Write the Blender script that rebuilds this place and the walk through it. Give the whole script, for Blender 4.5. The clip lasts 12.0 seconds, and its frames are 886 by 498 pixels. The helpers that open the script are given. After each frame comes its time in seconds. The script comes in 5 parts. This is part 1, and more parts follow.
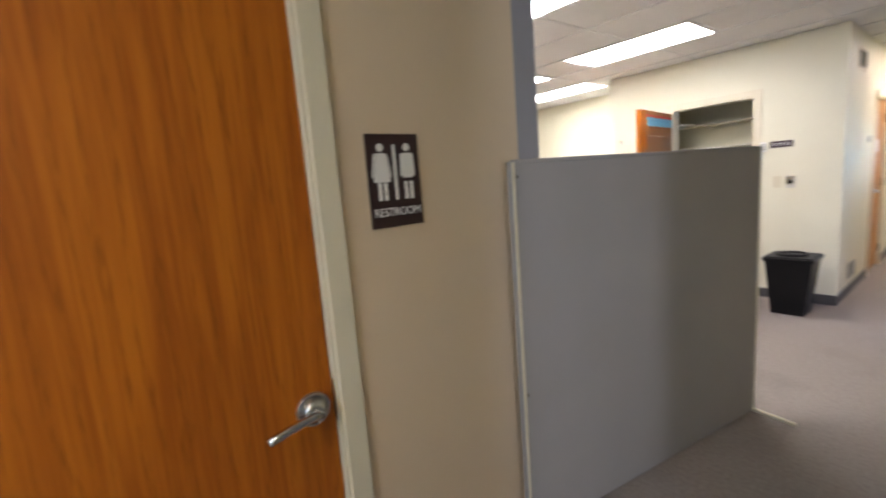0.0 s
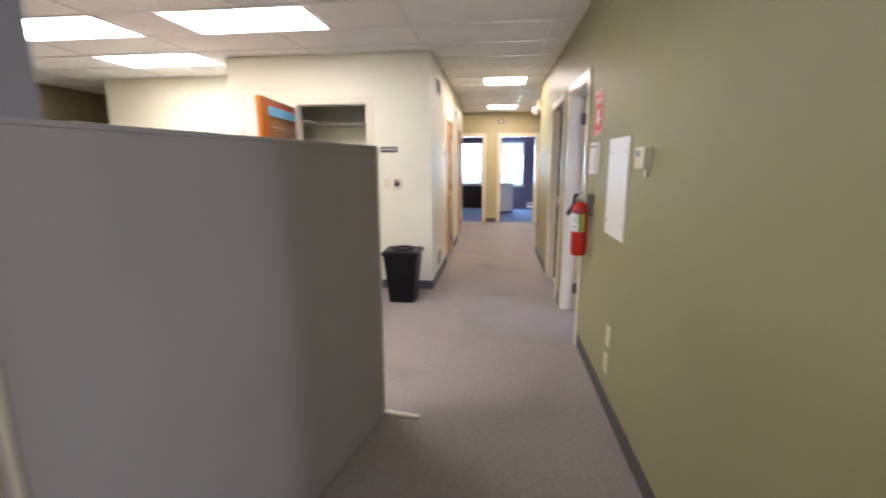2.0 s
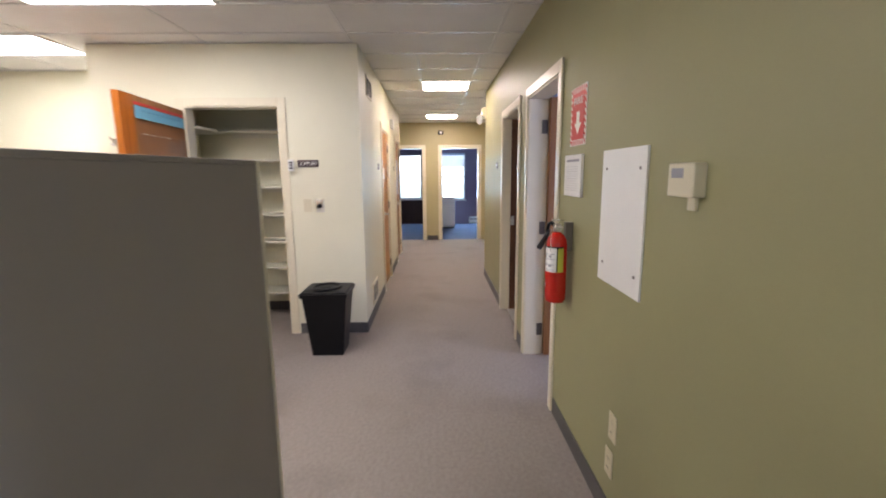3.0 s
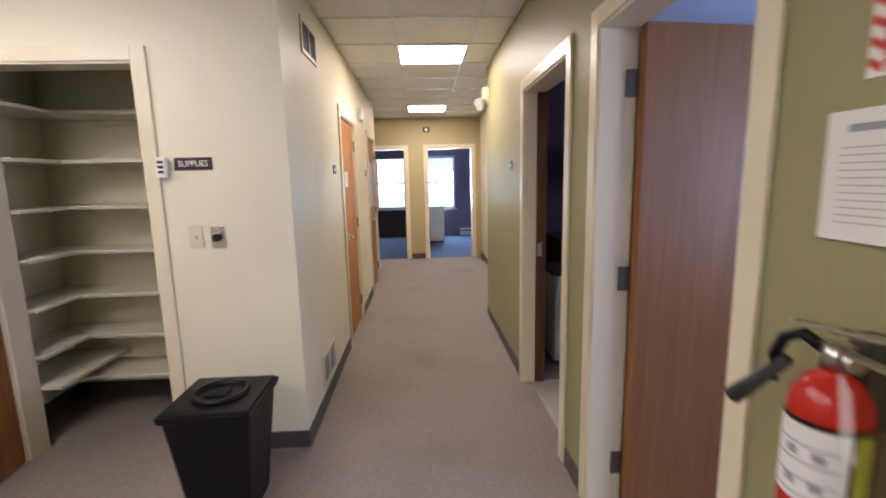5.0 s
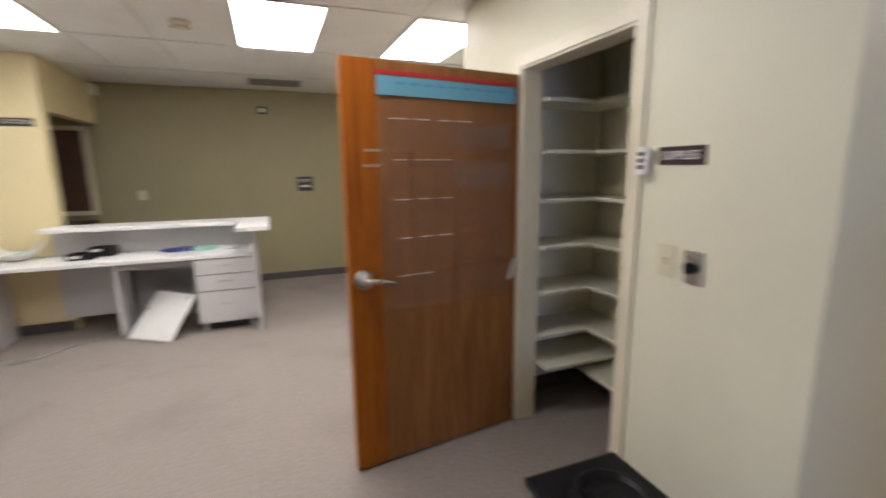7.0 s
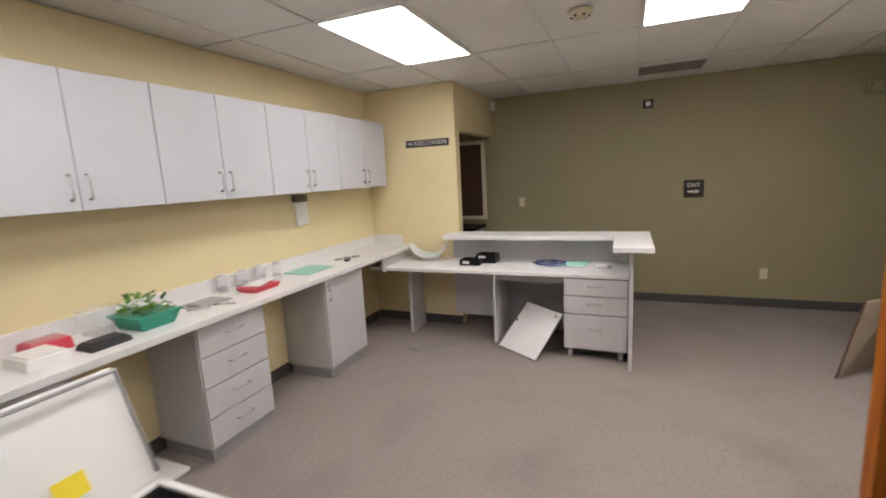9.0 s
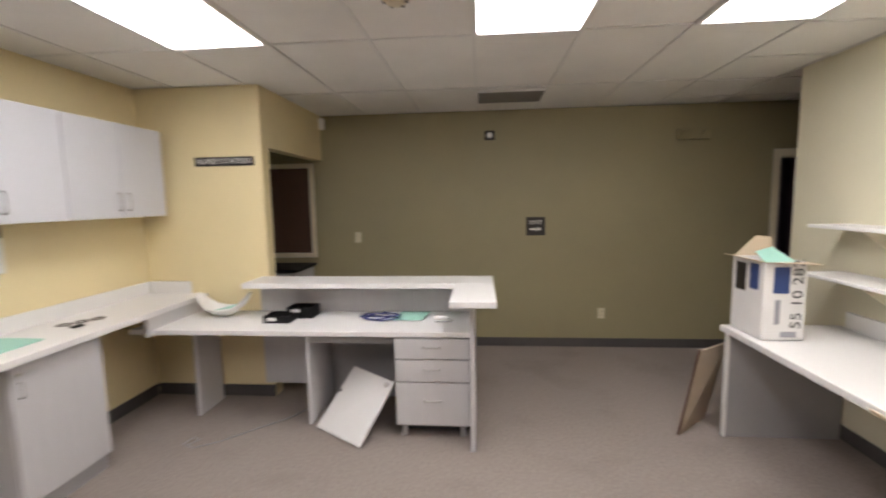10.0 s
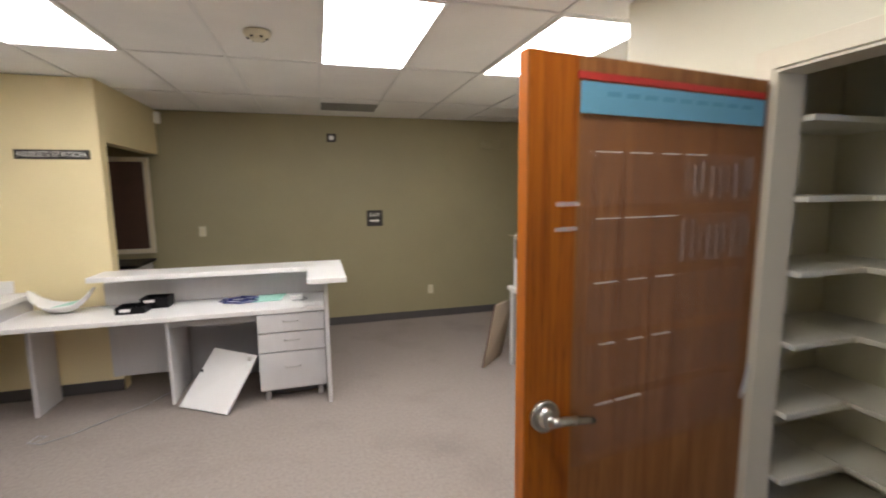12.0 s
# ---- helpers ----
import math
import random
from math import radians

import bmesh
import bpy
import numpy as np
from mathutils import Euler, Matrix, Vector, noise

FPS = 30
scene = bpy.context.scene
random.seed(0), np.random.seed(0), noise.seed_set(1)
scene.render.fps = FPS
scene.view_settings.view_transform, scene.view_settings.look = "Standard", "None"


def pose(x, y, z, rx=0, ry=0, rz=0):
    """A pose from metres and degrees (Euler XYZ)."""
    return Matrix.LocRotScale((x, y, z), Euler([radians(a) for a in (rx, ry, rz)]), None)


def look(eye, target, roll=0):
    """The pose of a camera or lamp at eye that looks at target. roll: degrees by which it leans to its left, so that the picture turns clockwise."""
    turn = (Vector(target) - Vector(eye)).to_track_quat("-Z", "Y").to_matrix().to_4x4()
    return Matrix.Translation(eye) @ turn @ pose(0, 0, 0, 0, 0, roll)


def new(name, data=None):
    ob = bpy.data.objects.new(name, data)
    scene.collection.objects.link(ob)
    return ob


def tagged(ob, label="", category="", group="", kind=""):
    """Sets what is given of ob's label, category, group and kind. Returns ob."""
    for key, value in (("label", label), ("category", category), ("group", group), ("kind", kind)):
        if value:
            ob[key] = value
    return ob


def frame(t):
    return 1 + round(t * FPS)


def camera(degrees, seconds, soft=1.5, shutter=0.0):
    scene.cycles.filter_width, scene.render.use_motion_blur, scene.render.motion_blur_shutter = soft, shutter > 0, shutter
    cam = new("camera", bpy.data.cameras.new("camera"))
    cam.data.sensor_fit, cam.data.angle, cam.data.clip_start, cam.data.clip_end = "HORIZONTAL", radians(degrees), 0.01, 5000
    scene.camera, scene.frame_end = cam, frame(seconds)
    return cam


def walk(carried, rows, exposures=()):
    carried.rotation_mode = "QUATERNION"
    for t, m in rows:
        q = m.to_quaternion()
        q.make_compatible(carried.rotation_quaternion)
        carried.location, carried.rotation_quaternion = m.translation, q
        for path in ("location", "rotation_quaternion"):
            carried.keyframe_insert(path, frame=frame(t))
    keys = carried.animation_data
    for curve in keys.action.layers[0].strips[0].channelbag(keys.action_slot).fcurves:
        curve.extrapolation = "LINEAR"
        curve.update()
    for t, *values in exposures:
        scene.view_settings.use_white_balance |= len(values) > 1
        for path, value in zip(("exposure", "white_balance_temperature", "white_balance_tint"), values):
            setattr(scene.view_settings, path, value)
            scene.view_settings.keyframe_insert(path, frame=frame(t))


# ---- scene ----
cam = camera(90.3, 12.0, soft=1.9, shutter=0.5)
PATH = [
    (0, (0.831, 0.575, 1.461), (2.056, 2.127, 1.163), -4.5),
    (0.5, (0.825, 0.589, 1.464), (1.827, 2.292, 1.157), -3.3),
    (0.8, (0.874, 0.599, 1.496), (1.997, 2.22, 1.159), -3.1),
    (1, (0.918, 0.613, 1.45), (2.233, 2.084, 1.121), -1.5),
    (1.2, (0.99, 0.645, 1.475), (2.524, 1.884, 1.144), -0.4),
    (1.5, (1.132, 0.725, 1.452), (2.920, 1.556, 1.114), 0.8),
    (2, (1.392, 0.759, 1.437), (3.34, 0.99, 1.051), -0.2),
    (2.5, (1.794, 0.769, 1.468), (3.758, 0.827, 1.095), -0.6),
    (3, (2.252, 0.814, 1.475), (4.223, 0.778, 1.139), -0.5),
    (3.2, (2.414, 0.818, 1.493), (4.381, 0.723, 1.144), -0.9),
    (4.8, (3.738, 0.84, 1.457), (5.712, 0.714, 1.159), -1.6),
    (5, (3.941, 0.795, 1.47), (5.914, 0.701, 1.158), -1.3),
    (5.5, (4.357, 0.71, 1.494), (6.333, 0.798, 1.196), -0.6),
    (6, (4.718, 0.737, 1.492), (6.632, 1.237, 1.193), -1.9),
    (6.4, (4.88, 0.773, 1.49), (6.506, 1.901, 1.2), -2.7),
    (6.5, (4.919, 0.793, 1.508), (6.402, 2.099, 1.2), -2.1),
    (6.6, (4.953, 0.816, 1.518), (6.285, 2.271, 1.188), -1.5),
    (7, (4.944, 0.795, 1.542), (5.653, 2.629, 1.18), -0.6),
    (7.5, (4.902, 0.799, 1.549), (4.932, 2.768, 1.198), -2.3),
    (7.7, (4.865, 0.823, 1.548), (4.67, 2.785, 1.207), -3.1),
    (9.3, (4.712, 1.88, 1.642), (3.929, 3.694, 1.328), -2.8),
    (9.5, (4.75, 2.069, 1.629), (4.085, 3.936, 1.36), -2.0),
    (10, (4.813, 2.512, 1.647), (4.642, 4.492, 1.424), -1.0),
    (10.5, (4.884, 2.673, 1.62), (4.958, 4.659, 1.39), 0.3),
    (11, (4.863, 2.477, 1.633), (5.036, 4.453, 1.375), -0.1),
    (11.5, (4.853, 2.082, 1.629), (5.084, 4.052, 1.378), 0.1),
    (12, (4.725, 1.765, 1.664), (5.262, 3.675, 1.406), -0.6),
]
walk(cam, [(t, look(eye, target, roll)) for t, eye, target, roll in PATH],
     exposures=[(0.0, 0.70, 6350, 15), (0.5, 1.0, 6400, 16), (1.0, 1.08, 6350, 16), (1.5, 0.80, 6300, 18), (2.2, 0.68, 6350, 17), (3.2, 0.42, 6500, 17), (4.8, 0.36, 6650, 18), (6.1, 0.18, 6450, 15), (6.6, 0.04, 6350, 14), (7.2, 0.10, 6450, 11), (9.3, -0.27, 6500, 15), (10.0, -0.10, 6500, 15), (10.5, -0.47, 6550, 17), (11.2, -0.10, 6450, 14), (12.0, 0.08, 6450, 13)])

# ---- light: ceiling panels, daylight from the windows of the side rooms, two added fills ----
world = bpy.data.worlds.new("world")
scene.world = world
world.use_nodes = True
WN, WL = world.node_tree.nodes, world.node_tree.links
sky = WN.new("ShaderNodeTexSky")
sky.sky_type, sky.sun_disc = "NISHITA", False
sky.sun_elevation, sky.sun_rotation = radians(38), radians(120)
WL.new(sky.outputs["Color"], WN["Background"].inputs["Color"])
WN["Background"].inputs["Strength"].default_value = 0.12
PANEL = 13.0          # ceiling panels
HALL_PANEL = 26.0
scene.view_settings.exposure = 0.0


def daylight(name, x, y, z, w, h, rx, rz, watts, colour):
    la = bpy.data.lights.new(name, "AREA")
    la.shape, la.size, la.size_y, la.energy, la.color = "RECTANGLE", w, h, watts, colour
    ob = new(name, la)
    ob.matrix_basis = pose(x, y, z, rx, 0, rz)
    return ob


# in the window openings of the rooms; the last two openings are added, unseen
daylight("window_and_fill_daylight", 15.40, 0.25, 1.4, 0.7, 1.3, 90, 90, 80, (0.45, 0.78, 1.0))
daylight("window_and_fill_daylight", 15.40, 1.55, 1.4, 0.8, 1.2, 90, 90, 25, (0.45, 0.78, 1.0))
daylight("window_and_fill_daylight", 4.15, -2.50, 1.45, 1.0, 1.2, 90, 0, 44, (0.55, 0.65, 1.0))
daylight("window_and_fill_daylight", 0.75, -1.94, 1.45, 0.30, 1.2, 90, 0, 19, (0.74, 0.82, 1.0))
# unseen window added to lift the dark second room
daylight("window_and_fill_daylight", 7.0, -2.52, 1.45, 0.8, 1.1, 90, 0, 5, (0.62, 0.60, 1.0))
# unseen west opening, added to brighten the start of the hallway
daylight("window_and_fill_daylight", -1.44, 0.80, 1.5, 1.0, 1.2, 90, -90, 16, (0.60, 0.80, 1.0))

# ---- materials ----


def mat(name, base, rough=0.6, metal=0.0, vary=0.12, scale=6.0, fine=180.0, bump=0.08, dist=0.002, stretch=(1, 1, 1),
        dark=None, spec=0.5, obj_random=0.0, dirt=0.0):
    m = bpy.data.materials.new(name)
    m.use_nodes = True
    N, L = m.node_tree.nodes, m.node_tree.links
    b = N["Principled BSDF"]
    b.inputs["Roughness"].default_value, b.inputs["Metallic"].default_value = rough, metal
    b.inputs["Specular IOR Level"].default_value = spec
    co = N.new("ShaderNodeTexCoord")
    mp = N.new("ShaderNodeMapping")
    mp.inputs["Scale"].default_value = stretch
    L.new(co.outputs["Object"], mp.inputs["Vector"])
    big = N.new("ShaderNodeTexNoise")
    big.inputs["Scale"].default_value, big.inputs["Detail"].default_value = scale, 5
    small = N.new("ShaderNodeTexNoise")
    small.inputs["Scale"].default_value, small.inputs["Detail"].default_value = fine, 3
    for n in (big, small):
        L.new(mp.outputs["Vector"], n.inputs["Vector"])
    mixn = N.new("ShaderNodeMix")
    mixn.data_type = "FLOAT"
    mixn.inputs[0].default_value = 0.4
    L.new(big.outputs["Fac"], mixn.inputs[2])
    L.new(small.outputs["Fac"], mixn.inputs[3])
    ramp = N.new("ShaderNodeValToRGB")
    lo = dark or tuple(c * (1 - vary) for c in base)
    hi = tuple(min(1, c * (1 + vary * 0.6)) for c in base)
    ramp.color_ramp.elements[0].position, ramp.color_ramp.elements[1].position = 0.3, 0.7
    ramp.color_ramp.elements[0].color = (*lo, 1)
    ramp.color_ramp.elements[1].color = (*hi, 1)
    L.new(mixn.outputs[0], ramp.inputs["Fac"])
    colour = ramp.outputs["Color"]
    if dirt:
        st = N.new("ShaderNodeTexNoise")
        st.inputs["Scale"].default_value, st.inputs["Detail"].default_value = 1.7, 8
        L.new(co.outputs["Object"], st.inputs["Vector"])
        rr = N.new("ShaderNodeMapRange")
        rr.inputs[1].default_value, rr.inputs[2].default_value, rr.inputs[4].default_value = 0.52, 0.75, dirt
        L.new(st.outputs["Fac"], rr.inputs[0])
        mx = N.new("ShaderNodeMix")
        mx.data_type = "RGBA"
        L.new(rr.outputs[0], mx.inputs[0])
        L.new(colour, mx.inputs[6])
        mx.inputs[7].default_value = (*[c * 0.55 for c in base], 1)
        colour = mx.outputs[2]
    L.new(colour, b.inputs["Base Color"])
    if bump:
        bp = N.new("ShaderNodeBump")
        bp.inputs["Strength"].default_value, bp.inputs["Distance"].default_value = bump, dist
        L.new(small.outputs["Fac"], bp.inputs["Height"])
        L.new(bp.outputs["Normal"], b.inputs["Normal"])
    rv = N.new("ShaderNodeMapRange")
    rv.inputs[3].default_value, rv.inputs[4].default_value = max(0.03, rough - 0.08), min(1, rough + 0.08)
    L.new(big.outputs["Fac"], rv.inputs[0])
    L.new(rv.outputs[0], b.inputs["Roughness"])
    return m


def wood(name, light, dark, rough=0.46, pores=0.35):
    """Flush veneer with upright grain and cathedral figure."""
    m = bpy.data.materials.new(name)
    m.use_nodes = True
    N, L = m.node_tree.nodes, m.node_tree.links
    b = N["Principled BSDF"]
    b.inputs["Roughness"].default_value = rough
    b.inputs["Specular IOR Level"].default_value = 0.35
    co = N.new("ShaderNodeTexCoord")
    mp = N.new("ShaderNodeMapping")
    mp.inputs["Scale"].default_value = (6.5, 6.5, 0.5)
    L.new(co.outputs["Object"], mp.inputs["Vector"])
    fig = N.new("ShaderNodeTexNoise")
    fig.inputs["Scale"].default_value, fig.inputs["Detail"].default_value, fig.inputs["Distortion"].default_value = 2.0, 5, 1.6
    mp2 = N.new("ShaderNodeMapping")
    mp2.inputs["Scale"].default_value = (90, 90, 2.2)
    L.new(co.outputs["Object"], mp2.inputs["Vector"])
    grain = N.new("ShaderNodeTexNoise")
    grain.inputs["Scale"].default_value, grain.inputs["Detail"].default_value = 1.0, 4
    L.new(mp.outputs["Vector"], fig.inputs["Vector"])
    L.new(mp2.outputs["Vector"], grain.inputs["Vector"])
    mx = N.new("ShaderNodeMix")
    mx.data_type = "FLOAT"
    mx.inputs[0].default_value = 0.45
    L.new(fig.outputs["Fac"], mx.inputs[2])
    L.new(grain.outputs["Fac"], mx.inputs[3])
    ramp = N.new("ShaderNodeValToRGB")
    ramp.color_ramp.elements[0].position, ramp.color_ramp.elements[1].position = 0.39, 0.60
    ramp.color_ramp.elements[0].color, ramp.color_ramp.elements[1].color = (*dark, 1), (*light, 1)
    L.new(mx.outputs[0], ramp.inputs["Fac"])
    # dark open pores gathered along the rings of the figure
    mp3 = N.new("ShaderNodeMapping")
    mp3.inputs["Scale"].default_value = (1.0, 1.0, 0.16)
    L.new(co.outputs["Object"], mp3.inputs["Vector"])
    ring = N.new("ShaderNodeTexWave")
    ring.bands_direction = "X"
    ring.inputs["Scale"].default_value, ring.inputs["Distortion"].default_value = 7.0, 7.0
    ring.inputs["Detail"].default_value, ring.inputs["Detail Scale"].default_value = 2.0, 1.6
    L.new(mp3.outputs["Vector"], ring.inputs["Vector"])
    mp4 = N.new("ShaderNodeMapping")
    mp4.inputs["Scale"].default_value = (260, 260, 14)
    L.new(co.outputs["Object"], mp4.inputs["Vector"])
    pore = N.new("ShaderNodeTexNoise")
    pore.inputs["Scale"].default_value, pore.inputs["Detail"].default_value = 1.0, 2
    L.new(mp4.outputs["Vector"], pore.inputs["Vector"])
    mul = N.new("ShaderNodeMath")
    mul.operation = "MULTIPLY"
    L.new(ring.outputs["Fac"], mul.inputs[0])
    L.new(pore.outputs["Fac"], mul.inputs[1])
    cut = N.new("ShaderNodeMapRange")
    cut.inputs[1].default_value, cut.inputs[2].default_value, cut.inputs[4].default_value = 0.42, 0.64, pores
    L.new(mul.outputs[0], cut.inputs[0])
    deep = N.new("ShaderNodeMix")
    deep.data_type = "RGBA"
    deep.inputs[7].default_value = (*[c * 0.45 for c in dark], 1)
    L.new(cut.outputs[0], deep.inputs[0])
    L.new(ramp.outputs["Color"], deep.inputs[6])
    L.new(deep.outputs[2], b.inputs["Base Color"])
    bp = N.new("ShaderNodeBump")
    bp.inputs["Strength"].default_value, bp.inputs["Distance"].default_value = 0.05, 0.001
    L.new(grain.outputs["Fac"], bp.inputs["Height"])
    L.new(bp.outputs["Normal"], b.inputs["Normal"])
    return m


def glow(name, colour, strength):
    m = bpy.data.materials.new(name)
    m.use_nodes = True
    b = m.node_tree.nodes["Principled BSDF"]
    b.inputs["Base Color"].default_value = (*[min(0.9, c) for c in colour], 1)
    b.inputs["Emission Color"].default_value = (*colour, 1)
    b.inputs["Emission Strength"].default_value = strength
    return m


def glassy(name, tint, rough, alpha):
    m = bpy.data.materials.new(name)
    m.use_nodes = True
    b = m.node_tree.nodes["Principled BSDF"]
    b.inputs["Base Color"].default_value = (*tint, 1)
    b.inputs["Roughness"].default_value = rough
    b.inputs["Alpha"].default_value = alpha
    b.inputs["IOR"].default_value = 1.45
    return m


M_GREEN = mat("sage green wall paint", (0.295, 0.280, 0.140), 0.5, vary=0.05, scale=2.0, fine=260, bump=0.15, dirt=0.12)
M_OLIVE = mat("dark sage wall paint", (0.30, 0.265, 0.150), 0.55, vary=0.06, scale=2.0, fine=260, bump=0.15, dirt=0.1)
M_CREAM = mat("cream wall paint", (0.71, 0.67, 0.51), 0.5, vary=0.04, scale=2.0, fine=260, bump=0.15, dirt=0.1)
M_YELLOW = mat("pale yellow wall paint", (0.74, 0.63, 0.37), 0.5, vary=0.05, scale=2.0, fine=260, bump=0.15, dirt=0.1)
M_TAN = mat("warm beige wall paint", (0.68, 0.535, 0.37), 0.42, vary=0.05, scale=2.0, fine=260, bump=0.15)
M_ENDW = mat("olive end wall paint", (0.43, 0.365, 0.195), 0.5, vary=0.05, scale=2.0, fine=260, bump=0.15)
M_PURPLE = mat("dull purple wall paint", (0.13, 0.09, 0.14), 0.6, vary=0.08, scale=2.0, fine=260)
M_BLUEWALL = mat("pale blue wall paint", (0.34, 0.40, 0.52), 0.6, vary=0.06, scale=2.0, fine=260)
M_GREYPOST = mat("blue grey end post", (0.27, 0.265, 0.285), 0.45, vary=0.05)
M_CARPET = mat("grey brown loop carpet", (0.298, 0.255, 0.228), 0.95, vary=0.20, scale=45.0, fine=420, bump=0.6, dist=0.005, spec=0.1, dirt=0.4)
# the cool tint of the window daylight is put into this carpet's colour
M_CARPETB = mat("carpet tinted blue for the daylight", (0.13, 0.15, 0.24), 0.95, vary=0.2, scale=3.0, fine=330, bump=0.8, dist=0.005, spec=0.1)
M_VINYL = mat("light vinyl floor", (0.50, 0.47, 0.40), 0.4, vary=0.1, scale=5, fine=60)
M_BASE = mat("dark grey vinyl cove base", (0.075, 0.07, 0.068), 0.5, vary=0.15)
M_TRIM = mat("cream gloss trim paint", (0.70, 0.63, 0.47), 0.32, vary=0.04, scale=5, bump=0.03)
M_TILE = mat("white mineral ceiling tile", (0.80, 0.785, 0.75), 0.9, vary=0.08, scale=2.2, fine=140, bump=0.5, dist=0.004, spec=0.1)
M_TBAR = mat("white painted steel grid", (0.70, 0.69, 0.66), 0.4, vary=0.03, bump=0)
M_PANEL = glow("prismatic light diffuser", (1.0, 0.98, 0.965), PANEL)
M_HPANEL = glow("hall light diffuser", (1.0, 0.88, 0.79), HALL_PANEL)
# unseen lamp near the start, glow set weaker than the other hall panels
M_HPANEL2 = glow("near hall light diffuser", (1.0, 0.91, 0.84), 20.0)
M_ORANGE = wood("orange stained oak veneer", (0.47, 0.134, 0.006), (0.32, 0.076, 0.003), pores=0.5)
M_JAMB = wood("dark stained jamb wood", (0.15, 0.065, 0.032), (0.10, 0.040, 0.020))
M_HONEY = wood("honey oak veneer", (0.45, 0.195, 0.030), (0.33, 0.125, 0.015), pores=0.4)
M_BIRCH = wood("reddish birch veneer", (0.275, 0.122, 0.042), (0.225, 0.092, 0.030), pores=0.2)
M_BROWNW = wood("brown oak veneer", (0.36, 0.150, 0.045), (0.24, 0.090, 0.024))
M_LAM = mat("white laminate", (0.74, 0.73, 0.71), 0.35, vary=0.03, scale=4, fine=60, bump=0.02)
M_LAMG = mat("pale grey laminate", (0.56, 0.55, 0.55), 0.4, vary=0.05, scale=5, fine=(60), bump=0.03, stretch=(6, 6, 0.6))
M_CABD = mat("pale blue grey laminate door", (0.56, 0.565, 0.59), 0.4, vary=0.03, scale=4, fine=60, bump=0.02)
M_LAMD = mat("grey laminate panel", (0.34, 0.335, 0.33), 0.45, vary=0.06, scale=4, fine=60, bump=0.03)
M_FABRIC = mat("grey woven partition fabric", (0.36, 0.335, 0.318), 0.95, vary=0.06, scale=2.5, fine=420, bump=0.5, dist=0.002, spec=0.1, dirt=0.1)
M_WHITEP = mat("white plastic", (0.78, 0.77, 0.74), 0.4, vary=0.03, bump=0.02)
M_PLATE = mat("almond plastic plate", (0.62, 0.56, 0.40), 0.4, vary=0.03, bump=0.02)
M_BLACK = mat("black plastic", (0.005, 0.005, 0.006), 0.42, vary=0.2, scale=10, fine=240, bump=0.1, spec=0.22)
M_SIGN = mat("dark maroon sign plastic", (0.028, 0.008, 0.010), 0.35, vary=0.1)
M_SIGNB = mat("black sign plastic", (0.016, 0.013, 0.012), 0.4, vary=0.1)
M_LETTER = mat("white sign lettering", (0.78, 0.76, 0.72), 0.5, vary=0.02, bump=0)
M_STEEL = mat("brushed nickel", (0.56, 0.54, 0.50), 0.28, metal=1.0, vary=0.06, fine=300, bump=0.05)
M_SATIN = mat("satin silver handle", (0.48, 0.47, 0.45), 0.35, metal=0.8, vary=0.04, bump=0)
M_VENT = mat("grey perforated metal", (0.20, 0.195, 0.18), 0.6, vary=0.1)
M_DARKST = mat("bronze hinge steel", (0.17, 0.15, 0.13), 0.4, metal=0.8, vary=0.1)
M_RED = mat("red enamel", (0.50, 0.020, 0.012), 0.25, vary=0.05, bump=0.02)
M_REDSIGN = mat("red sign print", (0.55, 0.035, 0.03), 0.5, vary=0.04, bump=0)
M_PAPER = mat("white paper", (0.74, 0.73, 0.71), 0.8, vary=0.04, scale=8, bump=0.05)
M_INK = mat("grey print", (0.30, 0.30, 0.33), 0.8, vary=0.1, bump=0)
M_GREENL = mat("yellow green label", (0.50, 0.50, 0.06), 0.5, vary=0.05)
M_BLUE = mat("blue paper strip", (0.16, 0.42, 0.56), 0.6, vary=0.06)
M_BLUEINK = mat("faded blue writing", (0.11, 0.34, 0.48), 0.6, bump=0)
M_NAVY = mat("navy print", (0.03, 0.06, 0.19), 0.6)
M_MINT = mat("mint green paper", (0.33, 0.60, 0.50), 0.7, vary=0.05)
M_TEAL = mat("teal green plastic", (0.02, 0.30, 0.20), 0.4, vary=0.1)
M_LEAF = mat("green leaf", (0.10, 0.24, 0.03), 0.5, vary=0.3, scale=30)
M_PINK = mat("red pink plastic", (0.62, 0.06, 0.09), 0.4, vary=0.1)
M_YELL = mat("yellow sticker", (0.85, 0.68, 0.03), 0.5)
M_CARD = mat("brown cardboard", (0.54, 0.44, 0.31), 0.85, vary=0.08, scale=6)
M_BOARD = mat("beige hardboard", (0.42, 0.34, 0.25), 0.7, vary=0.08)
M_CORK = mat("dark brown board", (0.085, 0.042, 0.026), 0.7, vary=0.2, scale=12)
M_CABLE = mat("blue cable sheath", (0.02, 0.03, 0.16), 0.45)
M_CLEAR = glassy("clear plastic", (0.92, 0.93, 0.94), 0.12, 0.22)
M_LIDC = glassy("hazy plastic lid", (0.80, 0.80, 0.80), 0.3, 0.55)
M_POCKET = glassy("clear vinyl pocket", (0.50, 0.30, 0.22), 0.16, 0.06)
M_SEAM = glassy("pale vinyl crease sheen", (0.72, 0.56, 0.47), 0.2, 0.22)
M_FROST = mat("translucent white drawer plastic", (0.74, 0.76, 0.84), 0.3, vary=0.05)
M_GLASS = glassy("window glass", (0.9, 0.95, 1.0), 0.03, 0.08)
M_OUT = glow("bright overcast daylight", (0.80, 0.92, 1.0), 3.0)
M_OUTG = glow("pale distant trees", (0.55, 0.75, 0.82), 1.7)
M_DARK = mat("dark shadow grey plastic", (0.03, 0.03, 0.032), 0.6)
